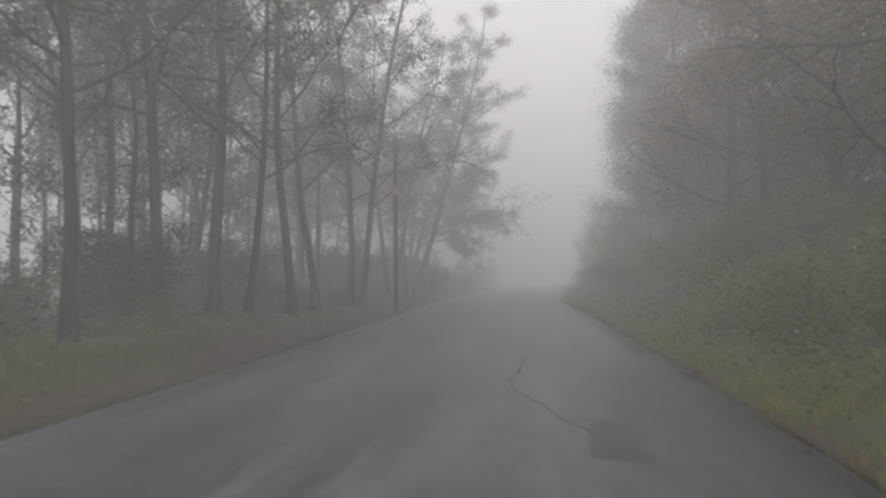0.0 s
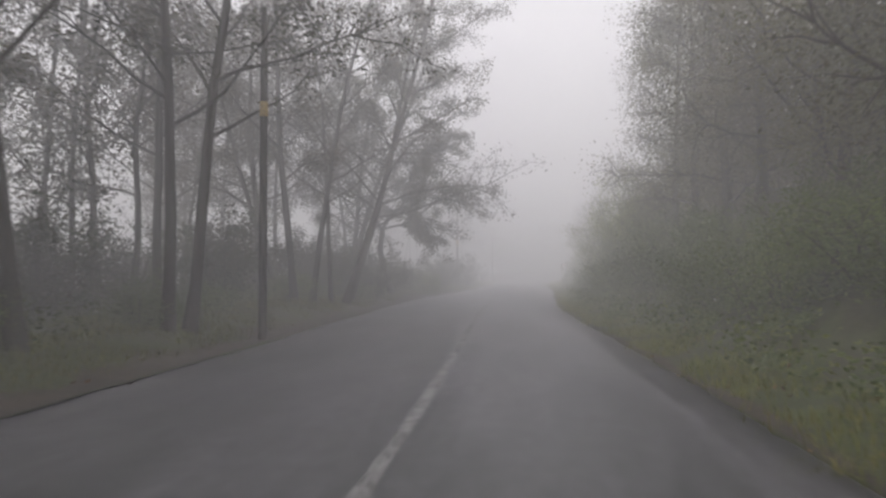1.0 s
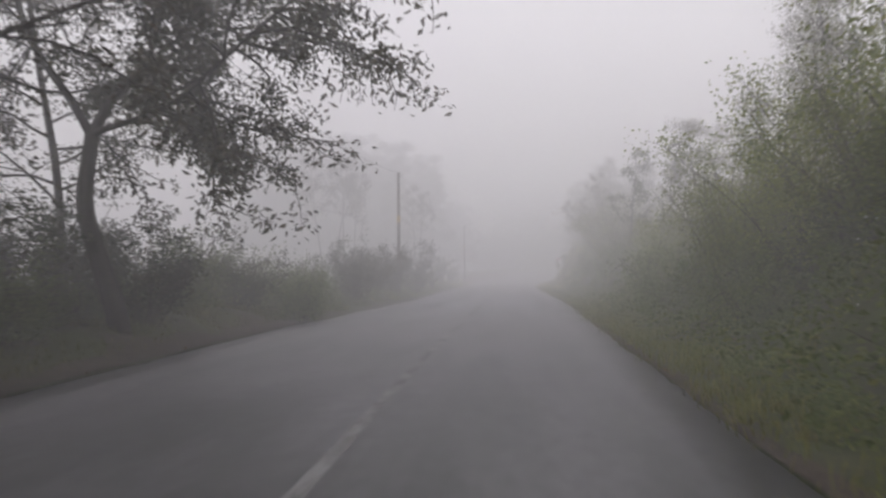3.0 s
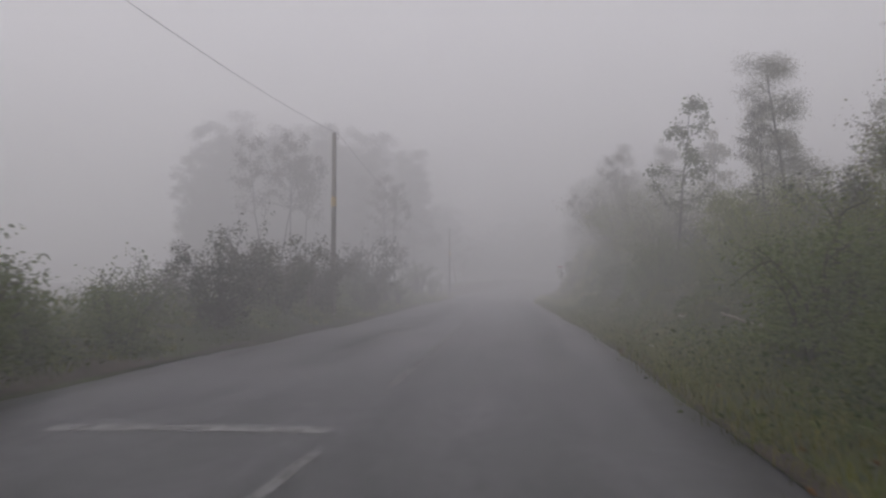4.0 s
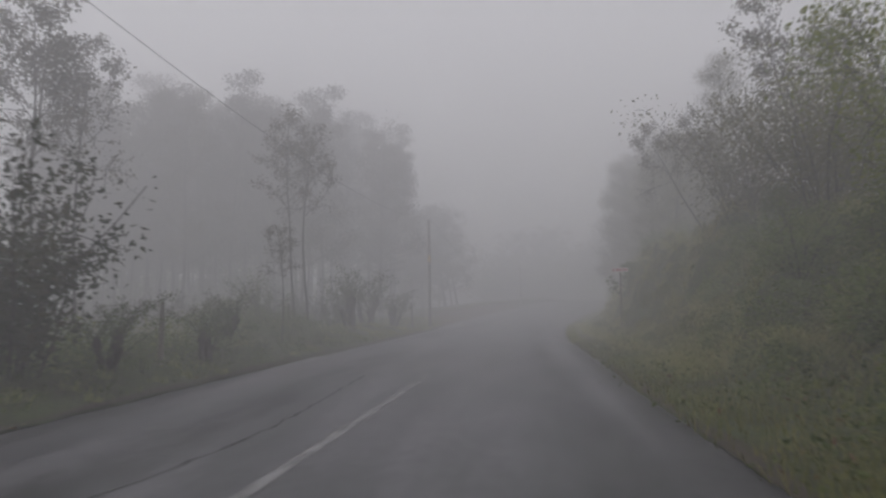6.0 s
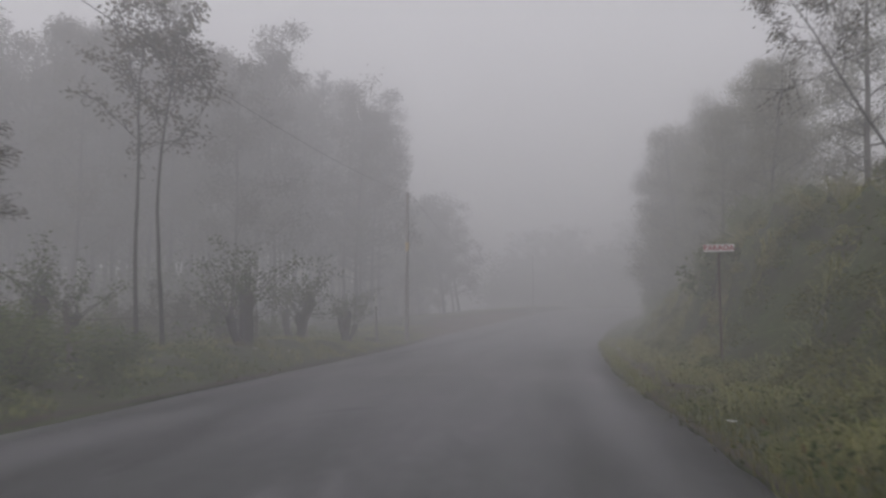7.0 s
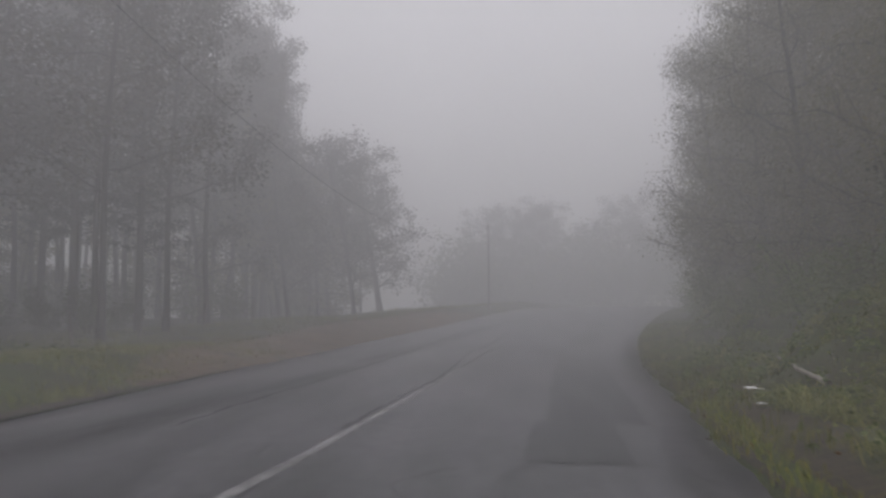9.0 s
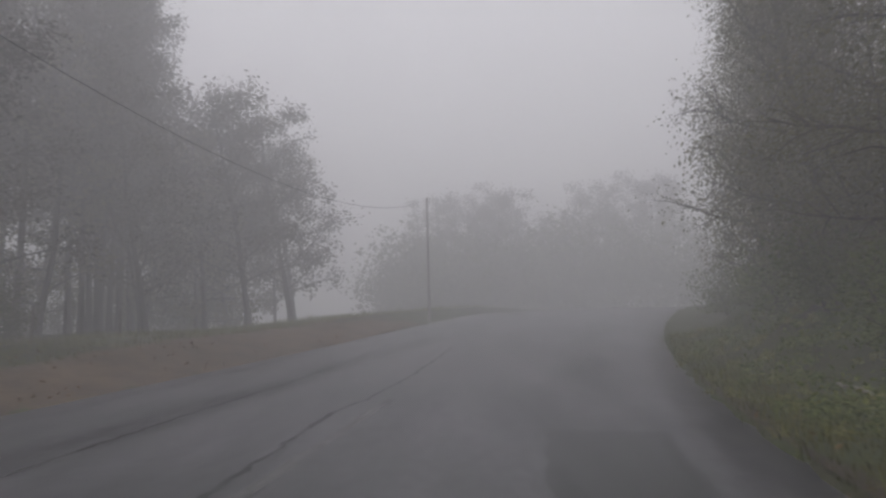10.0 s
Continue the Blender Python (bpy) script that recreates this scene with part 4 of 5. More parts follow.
for i in range(34):
    x, y = -9.5 - 28 * ((i * 0.618) % 1), 158 + 28 * ((i * 0.377) % 1)
    stand(far_thickets[i % 2], x, y, i * 77, rng0.uniform(0.6, 1.0))
for i in range(12):
    stand(far_thickets[i % 2], -1.5 + i * 1.6, 208 + 3 * math.sin(i * 1.7), i * 57, rng0.uniform(2.0, 2.8))
for i in range(17):
    stand(far_thickets[i % 2], -1.8 + i * 1.8, 204.5 + 2.0 * math.sin(i * 2.0), i * 77, rng0.uniform(1.7, 2.4))


def conifer_meshes(seed, tall):
    rng = np.random.default_rng(seed)
    trunk = wander(rng, (0, 0, -0.3), (0, 0, 1), tall + 0.3, 10, 0.012, 0.05)
    wood, at = [tube(trunk, np.linspace(0.2, 0.02, 11), 7)], []
    for i in range(90):
        u = 0.2 + 0.78 * i / 90
        q, _ = point_on(trunk, u)
        a, ln = i * 2.4, 0.35 + 3.0 * (1 - u) ** 0.8 * rng.uniform(0.6, 1.1)
        limb = wander(rng, q, (math.cos(a), math.sin(a), 0.25), ln, 4, 0.08, -0.03)
        wood.append(tube(limb, np.linspace(0.03, 0.006, 5), 3))
        k = int(14 + 30 * ln)
        at += [point_on(limb, v)[0] + rng.normal(0, 0.10, 3) for v in rng.uniform(0.15, 1, k)]
    lv, lf = leaves(rng, np.array(at), 0.26, 0.2, 0.3)
    wv, wf = joined(wood)
    return mesh_of("conifer_wood", wv, wf), mesh_of("conifer_needles", lv, lf, False)


fir = tree("conifer", conifer_meshes(4, 19.5), BARK, NEEDLE, "tall pointed dark conifer above the wood", "conifers", "conifer")
put_first(fir, -13.6, 151.8)
for x, y, size in ((-17.5, 156, 0.93), (-19.5, 152, 0.95), (-24, 160, 0.95), (-10.2, 150.2, 0.8)):
    stand(fir, x, y, x * 31, size)


def pollard_meshes(seed, tall, sprouts):
    """A gnarled pollard: two or three thick stems from one root, each cut to a knobby head with long leafy sprouts."""
    rng = np.random.default_rng(seed)
    wood, heads = [], []
    for k in range(3):
        a = k * 2.2 + rng.uniform(-0.4, 0.4)
        out = (0.12, 0.4, 0.5)[k]
        stem = wander(rng, (0, 0, -0.3), (math.cos(a) * out, math.sin(a) * out, 1), (tall + 0.3) * (1.0, 0.86, 0.7)[k], 9, 0.13, 0.1)
        r = np.linspace(0.2, 0.12, 10) * (1.0, 0.75, 0.6)[k] * rng.uniform(0.85, 1.2, 10)
        r[0] *= 1.5
        r[-3:] *= np.array([1.25, 1.5, 0.8])
        wood.append(tube(stem, r, 10))
        heads += [stem[-2], stem[-1], stem[-4]]
    shoots = []
    for k in range(sprouts):
        a = rng.uniform(0, 6.283)
        out = rng.uniform(0.3, 1.5)
        sp = wander(rng, heads[k % 9] + rng.normal(0, 0.05, 3), (math.cos(a) * out, math.sin(a) * out, 1), rng.uniform(0.8, 2.3), 6, 0.16, -0.03)
        wood.append(tube(sp, np.linspace(0.016, 0.005, 7), 4))
        shoots.append(sp[:5])
        shoots.append(sp[2:])
    lv, lf = leaves(rng, clustered(rng, shoots, 1500, 0.13), 0.11, 0.3, 0.5)
    wv, wf = joined(wood)
    return mesh_of("pollard_wood", wv, wf), mesh_of("pollard_leaves", lv, lf, False)


pollards = [tree("pollard_tree", pollard_meshes(200 + i, 1.45 + 0.1 * i, 26), BARK, SHRUB_LEAF, "pollarded stump with a head of leafy sprouts", "pollards along the field", "pollard") for i in range(2)]
put_first(pollards[0], -5.6, 114.6, 0), put_first(pollards[1], -5.8, 119.9, 60)
for x, y, k, turn, size in ((-5.2, 124.2, 0, 140, 0.8), (-5.6, 99.8, 1, 30, 0.55), (-5.3, 93.8, 0, 100, 0.5), (-4.9, 96.8, 0, 200, 0.5), (-8.6, 110.5, 1, 330, 0.9)):
    stand(pollards[k], x, y, turn, size)


for i in range(26):
    stand((shrubs + talls)[i % 5], -8.6 - 9 * ((i * 0.618) % 1), 108 + 14 * ((i * 0.377) % 1), i * 71, rng0.uniform(0.6, 1.0))
for x, y, size in ((-6.0, 105.8, 1.0), (-7.2, 106.4, 1.1), (-6.6, 108.8, 0.9), (-8.4, 106.8, 1.2), (-7.9, 109.6, 1.0), (-9.8, 108.6, 1.2), (-6.9, 116.8, 0.8), (-7.2, 121.4, 0.9), (-6.4, 122.6, 0.7), (-9.2, 113.5, 1.0), (-10.6, 118.0, 1.1)):
    stand((shrubs + talls[:1])[int(x * 10) % 4], x, y, y * 53, size * 0.8)


# ---- poles and wires ----
def pole(x, y, top, radius, band, label, wood=None):
    """A round wooden pole with a painted band, and a bracket near its top."""
    z = float(height(np.array([x]), np.array([y]))[0])
    ob = new("utility_pole")
    ob.matrix_basis = pose(x, y, z)
    tall = top - z
    v, f = tube([(0, 0, -0.4), (0, 0, tall * 0.5), (0, 0, tall - 0.02), (0, 0, tall)], [radius * 1.15, radius, radius * 0.86, radius * 0.7], 14)
    f2 = np.concatenate([f, [[3 * 14, 3 * 14 + 4, 3 * 14 + 7, 3 * 14 + 11]]])
    part("post", mesh_of("pole_post", v, f2), wood or WOOD, ob)
    if band:
        v, f = tube([(0, 0, band[0] - z), (0, 0, band[0] - z + 0.01), (0, 0, band[1] - z - 0.01), (0, 0, band[1] - z)], [radius * 0.9, radius * 1.09, radius * 1.05, radius * 0.9], 14)
        part("painted_band", mesh_of("pole_band", v, f), YELLOW, ob, "faded yellow painted band")
    v, f = tube([(0, 0, tall - 0.22), (radius + 0.07, 0, tall - 0.22), (radius + 0.07, 0, tall - 0.06)], [0.014, 0.014, 0.014], 6)
    part("bracket", mesh_of("pole_bracket", v, f), RUST, ob, "small rusty steel bracket")
    v, f = tube([(radius + 0.07, 0, tall - 0.08), (radius + 0.07, 0, tall - 0.05), (radius + 0.07, 0, tall - 0.02), (radius + 0.07, 0, tall + 0.02)], [0.02, 0.035, 0.025, 0.03], 8)
    part("insulator", mesh_of("pole_insulator", v, f), PLASTIC, ob, "small pale insulator")
    return tagged(ob, label, "utility pole", "utility poles")


pole(-4.95, 27.7, 6.5, 0.075, (4.35, 4.65), "grey wooden utility pole with a yellow band before the trees", BARK)
pole(-5.3, 80.9, 6.72, 0.085, (4.05, 4.42), "grey wooden utility pole with a yellow band among bushes")
pole(-3.78, 130.6, 7.0, 0.085, (4.24, 4.68), "grey wooden utility pole with a yellow band by the bend")
# the farthest pole: its pale colour stands in for haze
pole(2.6, 170.0, 7.0, 0.06, None, "plain wooden utility pole beyond the bend, coloured pale as if in haze", HAZY_POLE)


def cable(a, b, sag):
    a, b = np.array(a, float), np.array(b, float)
    u = np.linspace(0, 1, 41)[:, None]
    p = a + (b - a) * u
    p[:, 2] -= sag * 4 * (u * (1 - u))[:, 0]
    v, f = tube(p, np.full(41, 0.0055), 5)
    return tagged(part("cable", mesh_of("cable", v, f), WIRE), "thin black overhead cable slung between poles", "cable", "overhead cables")


cable((-4.8, 27.7, 6.45), (-5.15, 80.9, 6.68), 1.4)
cable((-5.15, 80.9, 6.68), (-3.63, 130.6, 6.96), 1.25)
cable((-3.63, 130.6, 6.96), (2.75, 170.0, 6.96), 2.5)


def fence_post(x, y, tall, turn):
    z = float(height(np.array([x]), np.array([y]))[0])
    rng = np.random.default_rng(int(y * 10))
    v, f = tube(wander(rng, (0, 0, -0.3), (rng.normal(0, 0.05), rng.normal(0, 0.05), 1), tall + 0.3, 5, 0.03), np.array([0.055, 0.055, 0.05, 0.052, 0.048, 0.03]), 7)
    ob = part("fence_post", mesh_of("fence_post", v, f), WOOD)
    ob.matrix_basis = pose(x, y, z, 0, 0, turn)
    return tagged(ob, "weathered wooden fence post in the grass", "fence post", "fence posts")


POSTS = [(-7.6, 23.6), (-5.6, 78.8), (-6.2, 84.9), (-5.1, 90.1), (-5.2, 95.4), (-6.3, 108.0), (-6.2, 117.2), (-5.9, 121.6), (-4.3, 126.3), (-8.6, 139.5), (-8.9, 143.5), (-9.0, 147.8), (-8.6, 152.5), (-8.2, 157.4), (-7.9, 162.5)]
for x, y in POSTS:
    fence_post(x, y, 1.55 if y == 126.3 else 1.05 + 0.15 * math.sin(y), y * 50)
for (x0, y0), (x1, y1) in zip(POSTS[5:8], POSTS[6:9]):
    z0, z1 = (float(height(np.array([x]), np.array([y]))[0]) for x, y in ((x0, y0), (x1, y1)))
    for h in (0.45, 0.85):
        v, f = tube([(x0, y0, z0 + h), ((x0 + x1) / 2, (y0 + y1) / 2, (z0 + z1) / 2 + h - 0.03), (x1, y1, z1 + h)], [0.006] * 3, 4)
        tagged(part("fence_wire", mesh_of("fence_wire", v, f), RUST), "rusty wire strung between fence posts", "wire", "fence wires")

# ---- the bus stop sign ----
sz = float(height(np.array([5.56]), np.array([111.2]))[0])
sign = new("bus_stop_sign")
sign.matrix_basis = pose(5.55, 111.2, sz, 0, 0, -8)
v, f = tube([(0, 0.02, -0.4), (0, 0.02, 1.2), (0, 0.02, 2.68 - sz)], [0.028, 0.027, 0.026], 10)
part("post", mesh_of("sign_post", v, f), RUST, sign, "rusty steel post")
bm = bmesh.new()
bmesh.ops.create_cube(bm, size=1, matrix=Matrix.Translation((0, -0.012, 2.615 - sz)) @ Matrix.Diagonal((0.60, 0.012, 0.155, 1)))
bmesh.ops.bevel(bm, geom=bm.edges[:], offset=0.003, segments=1, affect="EDGES")
plate = part("plate", bm, PLATE, sign, "dirty white enamel plate")
fc = bpy.data.curves.new("lettering", "FONT")
fc.body, fc.size, fc.align_x, fc.align_y, fc.extrude, fc.offset = "PARADA", 0.138, "CENTER", "CENTER", 0.001, 0.0035
fc.materials.append(RED)
letters = new("lettering", fc)
letters.parent = plate
letters.matrix_basis = pose(0, -0.0205, 2.615 - sz, 90, 0, 0) @ Matrix.Diagonal((1.12, 1, 1, 1))
tagged(sign, "small white bus stop plate with red letters on a rusty post", "sign")


# ---- fallen branches and litter ----
def branch(points, radius, seed, label):
    rng = np.random.default_rng(seed)
    p = spline([q[:2] for q in points], 0.2)
    z = height(p[:, 0], p[:, 1])
    line = np.linspace(z[0], z[-1], len(z))
    z = line + max(0.0, float(np.percentile(z - line, 75))) + 0.09
    path = np.column_stack([p, z]) + rng.normal(0, 0.012, (len(p), 3))
    v, f = tube(path, radius * np.linspace(1, 0.55, len(p)), 7)
    return tagged(part("fallen_branch", mesh_of("fallen_branch", v, f), PALE_BARK), label, "branch", "fallen branches")


for i, (line, thick) in enumerate((
        ([(7.1, 133.0), (7.3, 134.4), (7.65, 136.3)], 0.04), ([(8.55, 144.8), (8.9, 145.9), (9.1, 147.1)], 0.035),
        ([(5.3, 67.8), (5.15, 69.3), (5.25, 70.8)], 0.04), ([(5.05, 76.9), (4.85, 77.5), (4.8, 78.2)], 0.03), ([(4.75, 79.0), (4.9, 79.9)], 0.025))):
    branch(line, thick, i + 1, "pale bare branch lying in the verge")


def scrap(x, y, size, seed):
    """A crumpled bit of plastic sheet."""
    rng = np.random.default_rng(seed)
    n = 5
    u, w = np.meshgrid(np.linspace(-1, 1, n), np.linspace(-1, 1, n))
    v = np.stack([u.ravel() * size, w.ravel() * size * 0.35, np.abs(rng.normal(0, size * 0.10, n * n))], 1)
    ob = part("litter", mesh_of("litter", v, grid_faces(n, n), False), PLASTIC)
    mod = ob.modifiers.new("thickness", "SOLIDIFY")
    mod.thickness = 0.004
    z = float(height(np.array([x]), np.array([y]))[0])
    ob.matrix_basis = pose(x, y, z + 0.10, 4, 3, rng.uniform(-40, 40))
    return tagged(ob, "crumpled scrap of white plastic in the grass", "litter", "litter in the verge")


for i, (x, y, size) in enumerate(((6.6, 134.4, 0.14), (5.4, 124.9, 0.09), (5.75, 123.9, 0.07), (8.6, 139.4, 0.05), (4.8, 119.0, 0.06), (3.2, 17.9, 0.05), (-5.0, 113.6, 0.06), (4.6, 71.6, 0.07), (-4.6, 115.2, 0.06), (6.1, 132.6, 0.08), (3.26, 68.4, 0.05), (3.40, 70.3, 0.05), (4.15, 68.3, 0.05), (4.8, 121.9, 0.07), (4.6, 118.2, 0.06), (3.8, 103.8, 0.05))):
    scrap(x, y, size, i)


def stone(x, y, size, seed):
    """A rounded broken stone, half sunk in the ground."""
    rng = np.random.default_rng(seed)
    bm = bmesh.new()
    bmesh.ops.create_icosphere(bm, subdivisions=2, radius=1)
    for q in bm.verts:
        q.co = Vector((q.co.x * 1.25, q.co.y, q.co.z * 0.7)) * size * (1 + 0.13 * math.sin(5 * q.co.x + seed) * math.cos(4 * q.co.y + 2 * seed)) + Vector(rng.normal(0, size * 0.04, 3))
    ob = part("stone", bm, STONE)
    ob.matrix_basis = pose(x, y, float(height(np.array([x]), np.array([y]))[0]) + size * 0.3, 0, 0, rng.uniform(0, 360))
    return tagged(ob, "pale grey stone lying at the foot of the bank", "stone", "stones below the bank")


for i, (x, y, size) in enumerate(((3.95, 108.0, 0.05), (4.02, 107.7, 0.05), (3.95, 109.5, 0.035), (4.05, 111.0, 0.05), (4.3, 112.1, 0.04), (4.78, 119.95, 0.06), (4.55, 119.3, 0.05), (4.95, 120.9, 0.05), (5.1, 122.6, 0.06), (5.2, 124.2, 0.045), (3.75, 104.6, 0.05), (3.9, 105.5, 0.04))):
    stone(x, y, size, i)


# ---- grass, weeds and fallen leaves ----
def blades(rng, base, tall, width, lean):
    k = len(base)
    a = rng.uniform(0, 6.283, k)
    out = np.stack([np.cos(a), np.sin(a), np.zeros(k)], 1)
    side = np.stack([-np.sin(a), np.cos(a), np.zeros(k)], 1) * width / 2
    ln = tall * rng.uniform(0.4, 1.3, k)[:, None]
    bend = lean * rng.uniform(0.3, 1.4, k)[:, None]
    mid = base + np.array([0, 0, 1.0]) * ln * 0.6 + out * ln * bend * 0.35
    tip = base + np.array([0, 0, 1.0]) * ln * (1.0 - 0.35 * bend) + out * ln * bend
    v = np.stack([base - side, base + side, mid + side * 0.8, mid - side * 0.8, tip], 1).reshape(-1, 3)
    i = np.arange(k)[:, None] * 5
    return v, np.concatenate([i + np.array([[0, 1, 2]]), i + np.array([[0, 2, 3]]), i + np.array([[3, 2, 4]])])


def sown(rng, s0, s1, e0, e1, right, per_m2, clump=0.0, bare=-0.5):
    """Places on the ground beside the road, e0 to e1 metres out from its edge."""
    k = int((s1 - s0) * (e1 - e0) * per_m2)
    s, e = rng.uniform(s0, s1, k), e0 + (e1 - e0) * rng.random(k)
    d = half_right(s) + e if right else -half_left(s) - e
    x, y = along(s, d)
    if clump:
        x, y = x + rng.normal(0, clump, k), y + rng.normal(0, clump, k)
        keep = np.sin(x * 2.1 + 3 * np.sin(y * 0.9)) + np.sin(y * 1.7 + 2 * np.sin(x * 1.1)) + rng.normal(0, 0.6, k) > bare
        x, y = x[keep], y[keep]
    return np.stack([x, y, height(x, y)], 1)


def meadow(name, seed, s0, s1, e0, e1, right, per_m2, tall, width, lean, material, label, clump=0.15, bare=-0.5):
    rng = np.random.default_rng(seed)
    v, f = blades(rng, sown(rng, s0, s1, e0, e1, right, per_m2 * 1.6, clump, bare) - np.array([0, 0, 0.02]), tall, width * 0.62, lean)
    return tagged(part(name, mesh_of(name, v, f), material), label, "grass", kind="stuff")


def weeds(name, seed, s0, s1, e0, e1, right, per_m2, tall, size, material, label, category="weeds"):
    rng = np.random.default_rng(seed)
    at = sown(rng, s0, s1, e0, e1, right, per_m2, 0.2)
    at[:, 2] += rng.uniform(0.03, 1.0, len(at)) ** 1.5 * tall
    v, f = leaves(rng, at, size, 0.0, 0.55)
    return tagged(part(name, mesh_of(name, v, f, False), material), label, category, kind="stuff")


meadow("verge_grass", 1, 2, 62, 0.5, 4.4, False, 230, 0.15, 0.014, 0.7, VERGE, "yellowish green verge grass below the trees")
meadow("verge_grass", 2, 60, 112, 0.3, 4.5, False, 140, 0.19, 0.014, 0.7, FIELD_GRASS, "uneven green verge grass along the field")
meadow("verge_grass", 23, 110, 138, 0.25, 7.5, False, 150, 0.18, 0.015, 0.8, GRASS, "bright yellowish green grass round the pollards")
meadow("field_grass", 3, 58, 140, 4.0, 12, False, 30, 0.45, 0.018, 0.6, FIELD_GRASS, "rough tall grass of the field edge")
meadow("verge_grass", 4, 2, 66, 0.05, 1.5, True, 190, 0.2, 0.014, 0.8, GRASS, "yellowish green verge grass at the foot of the bank")
meadow("bank_grass", 5, 62, 106, 0.05, 5.0, True, 110, 0.3, 0.014, 0.9, BANK_GRASS, "tangled grass covering the bank")
meadow("bank_grass", 6, 104, 132, 1.1, 6.0, True, 95, 0.24, 0.013, 1.4, BANK_GRASS, "long drooping grass hanging down the steep bank", 0.12, 0.1)
rngc = np.random.default_rng(66)
heads = np.repeat(sown(rngc, 92, 134, 0.9, 6.2, True, 4.6, 0.1, 0.3), 130, axis=0)
heads[:, :2] += rngc.normal(0, 0.15, (len(heads), 2))
heads[:, 2] = height(heads[:, 0], heads[:, 1])
v, f = blades(rngc, heads, 0.42, 0.010, 2.3)
tagged(part("grass_clumps", mesh_of("grass_clumps", v, f), CLUMP_GRASS), "long arching grass clumps on the steep bank", "grass", kind="stuff")
meadow("verge_grass", 7, 130, 160, 0.05, 5.0, True, 90, 0.24, 0.014, 0.8, GRASS, "green verge grass inside the bend")
meadow("verge_grass", 9, 134, 146, 0.3, 4.2, False, 130, 0.18, 0.014, 0.7, GRASS, "yellowish green verge grass before the dirt shoulder")
meadow("verge_grass", 8, 140, 185, 2.4, 9.0, False, 55, 0.28, 0.016, 0.7, GRASS, "green verge grass beyond the dirt shoulder")
for seed, s0, s1, e1 in ((22, 60, 108, 2.2), (27, 108, 134, 0.42), (28, 134, 160, 2.2)):
    meadow("verge_grass", seed, s0, s1, 0.0, e1, True, 190, 0.15, 0.014, 0.9, VERGE if seed != 27 else GRASS, "short yellowish green grass along the asphalt", 0.05, -3.0)


def tufts(name, seed, s0, s1, e0, e1, right, per_m2, each, tall, reach, lean, material, label):
    """Separate bunches of grass, each spreading from one root."""
    rng = np.random.default_rng(seed)
    at = np.repeat(sown(rng, s0, s1, e0, e1, right, per_m2, 0.1, 0.0), each, axis=0)
    at[:, :2] += rng.normal(0, reach, (len(at), 2))
    at[:, 2] = height(at[:, 0], at[:, 1]) - 0.02
    v, f = blades(rng, at, tall, 0.009, lean)
    tagged(part(name, mesh_of(name, v, f), material), label, "grass", kind="stuff")


def mounds(name, seed, s0, s1, e0, e1, per_m2, each, material, label, least=0.22, most=0.6):
    """Low plants hanging in bulging cushions over a steep bank, with hollows between them."""
    rng = np.random.default_rng(seed)
    at = sown(rng, s0, s1, e0, e1, True, per_m2, 0.1, -0.6)
    size = np.repeat(rng.uniform(least, most, len(at)), each)
    at = np.repeat(at, each, axis=0)
    way = rng.normal(0, 1, at.shape)
    way /= np.linalg.norm(way, axis=1)[:, None]
    way[:, 2] = np.abs(way[:, 2])
    way[:, 0] = np.where(rng.random(len(at)) < 0.7, -np.abs(way[:, 0]), way[:, 0])
    at = at + way * (size * rng.uniform(0.75, 1.05, len(at)))[:, None] * np.array([0.8, 1.1, 0.9])
    v, f = leaves(rng, at, 0.085, 0.5, 0.34)
    tagged(part(name, mesh_of(name, v, f, False), material), label, "creeping plants", kind="stuff")


mounds("creeping_plants", 41, 97, 137, 1.5, 6.0, 1.5, 300, BANK_GRASS, "low green plants hanging in cushions over the steep bank")
mounds("creeping_plants", 42, 97, 137, 1.5, 6.0, 0.8, 260, CLUMP_GRASS, "withered golden plants hanging in cushions over the steep bank")
mounds("creeping_plants", 44, 133, 160, 0.5, 5.5, 3.4, 130, WEED_LEAF, "low leafy plants in cushions inside the bend", 0.08, 0.26)
mounds("creeping_plants", 45, 133, 160, 0.5, 5.5, 1.4, 110, CLUMP_GRASS, "pale withered plants in cushions inside the bend", 0.06, 0.2)
mounds("creeping_plants", 46, 3, 62, 0.8, 4.0, 1.0, 220, BROAD_LEAF, "fresh leafy plants in cushions at the foot of the bank", 0.15, 0.4)
mounds("creeping_plants", 43, 62, 97, 1.2, 5.0, 1.0, 260, WEED_LEAF, "low leafy plants in cushions over the bank")
tufts("grass_tufts", 31, 2, 64, 0.1, 1.9, True, 3.0, 40, 0.2, 0.07, 1.3, CLUMP_GRASS, "pale yellowish grass tufts along the asphalt")
tufts("grass_tufts", 32, 2, 64, 1.0, 4.0, False, 2.0, 40, 0.2, 0.08, 1.2, CLUMP_GRASS, "pale yellowish grass tufts under the trees")
tufts("grass_tufts", 35, 108, 156, 0.0, 0.4, True, 5.0, 40, 0.16, 0.06, 1.4, CLUMP_GRASS, "golden grass fringe along the asphalt")
tufts("grass_tufts", 33, 64, 108, 0.1, 2.6, True, 2.6, 40, 0.2, 0.08, 1.4, CLUMP_GRASS, "pale yellowish grass tufts at the foot of the bank")
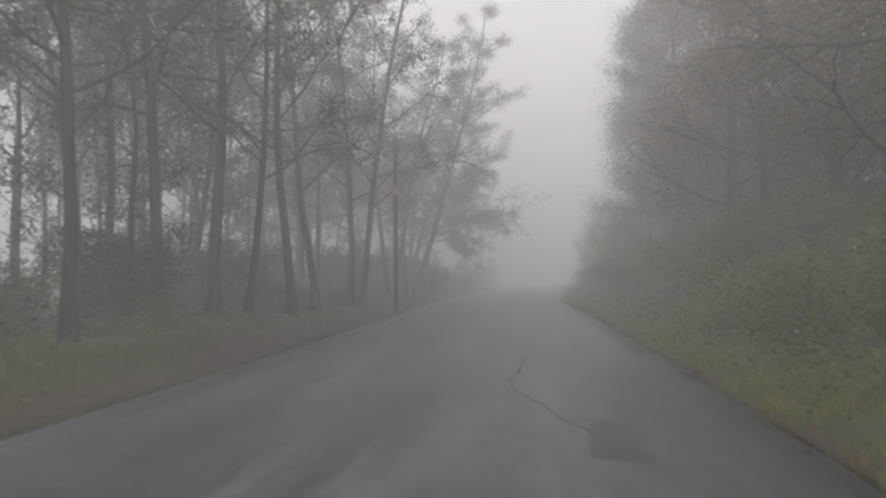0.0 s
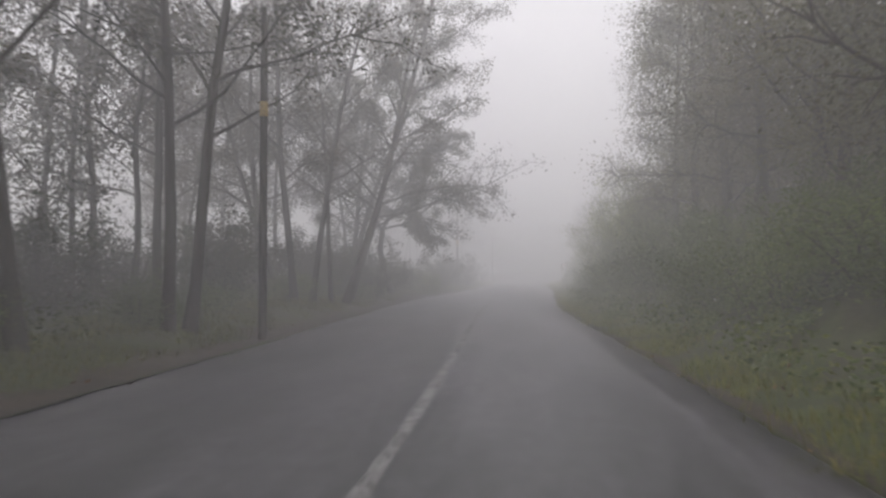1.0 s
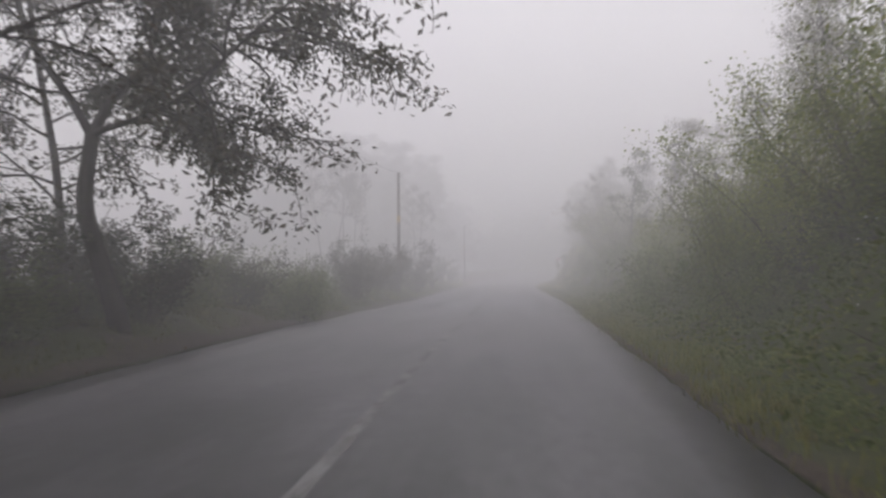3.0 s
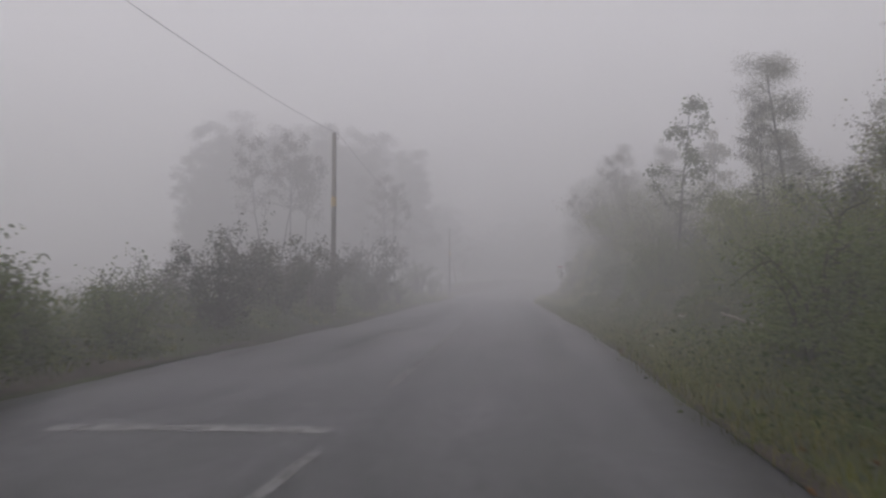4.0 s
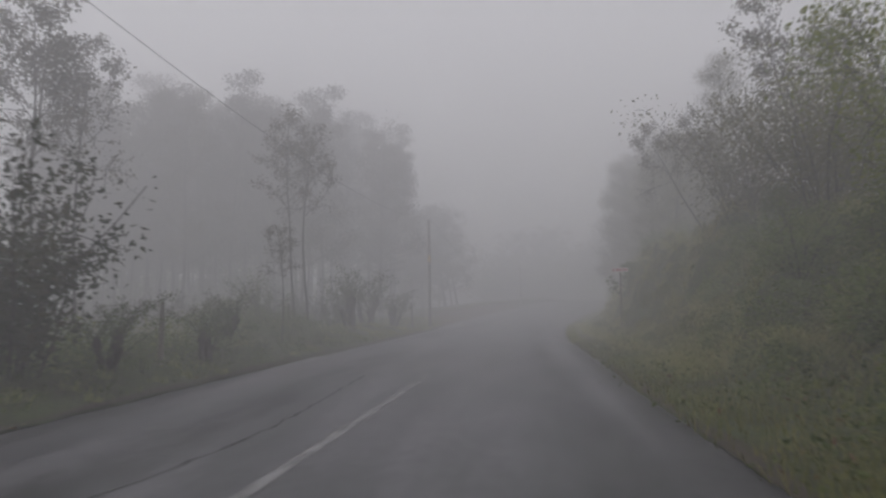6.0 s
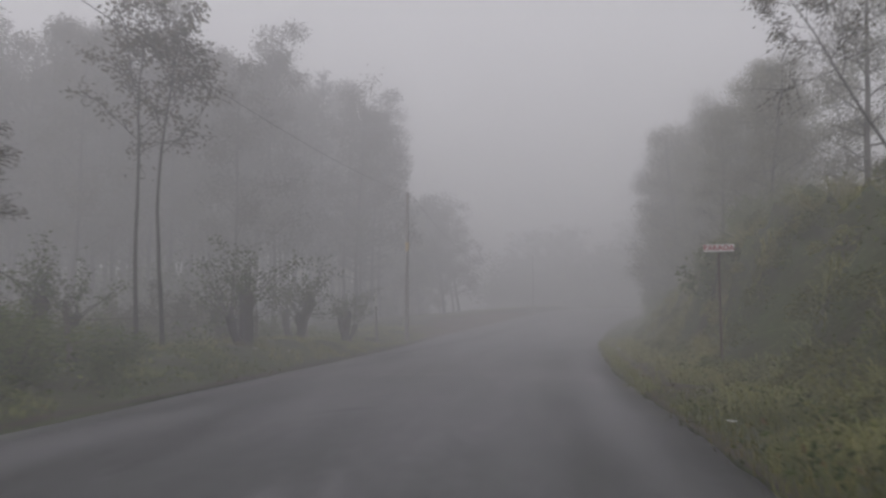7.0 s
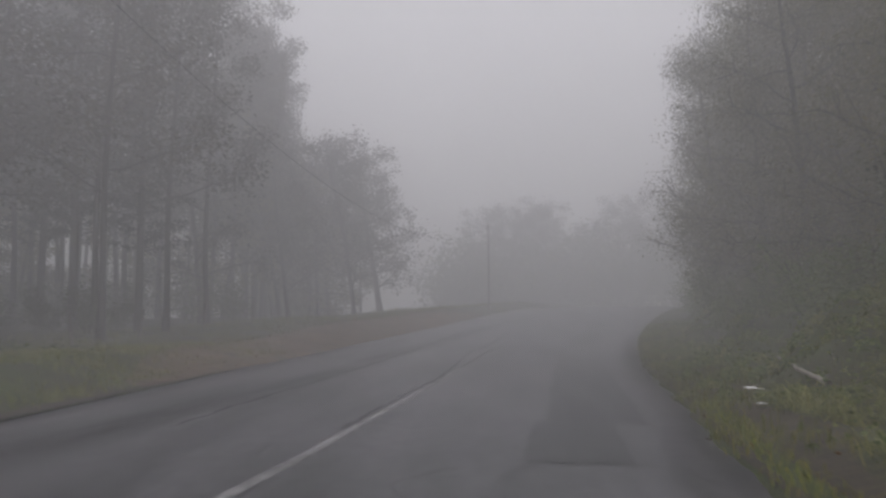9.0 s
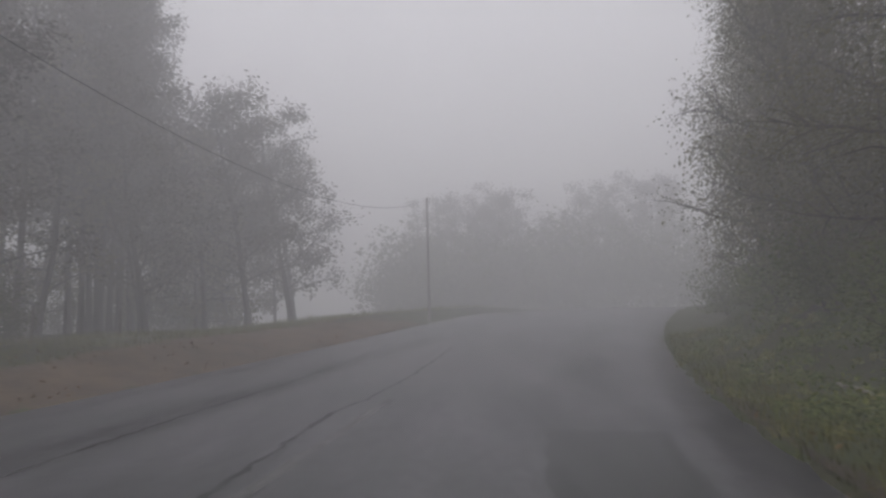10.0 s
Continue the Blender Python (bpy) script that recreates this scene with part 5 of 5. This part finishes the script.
tufts("grass_tufts", 34, 64, 140, 0.3, 4.0, False, 2.0, 40, 0.22, 0.09, 1.3, CLUMP_GRASS, "pale yellowish grass tufts along the field")
weeds("ground_cover", 11, 3, 66, 0.7, 4.6, True, 210, 0.6, 0.09, WEED_LEAF, "leafy green ground cover on the bank")
weeds("ground_cover", 12, 62, 130, 0.9, 6.5, True, 50, 0.4, 0.085, WEED_LEAF, "leafy green ground cover on the bank")
weeds("ground_cover", 13, 128, 158, 0.9, 6.5, True, 60, 0.35, 0.10, WEED_LEAF, "leafy green ground cover inside the bend")
weeds("weeds", 14, 3, 60, 1.8, 6.0, False, 60, 0.55, 0.09, SHRUB_LEAF, "low leafy weeds among the trunks")
weeds("weeds", 15, 58, 112, 1.2, 7.0, False, 75, 0.75, 0.11, WEED_LEAF, "knee-high leafy weeds along the field")
weeds("weeds", 24, 60, 112, 0.35, 4.2, False, 110, 0.32, 0.085, WEED_LEAF, "low leafy weeds in the verge of the field")
weeds("ground_cover", 25, 60, 106, 0.1, 3.2, True, 90, 0.28, 0.08, WEED_LEAF, "low leafy weeds in the verge below the bank")
weeds("weeds", 16, 112, 138, 1.2, 6.0, False, 25, 0.35, 0.10, WEED_LEAF, "low leafy weeds along the field")
weeds("fallen_leaves", 17, 137, 167, 0.1, 4.0, False, 30, 0.02, 0.10, FALLEN_LEAF, "fallen brown leaves on the dirt shoulder", "leaf litter")
weeds("fallen_leaves", 18, 4, 160, 0.0, 0.9, False, 5, 0.02, 0.08, FALLEN_LEAF, "fallen brown leaves along the verge", "leaf litter")
weeds("fallen_leaves", 19, 4, 150, 0.0, 1.6, True, 8, 0.03, 0.08, FALLEN_LEAF, "fallen brown leaves along the verge", "leaf litter")
weeds("fallen_leaves", 21, 66, 104, 0.4, 3.5, True, 14, 0.2, 0.09, FALLEN_LEAF, "brown withered leaves on the bank", "leaf litter")
weeds("white_flowers", 20, 6, 60, 1.0, 3.2, True, 1.2, 0.9, 0.06, PETAL, "small white flowers on the bank", "flowers")
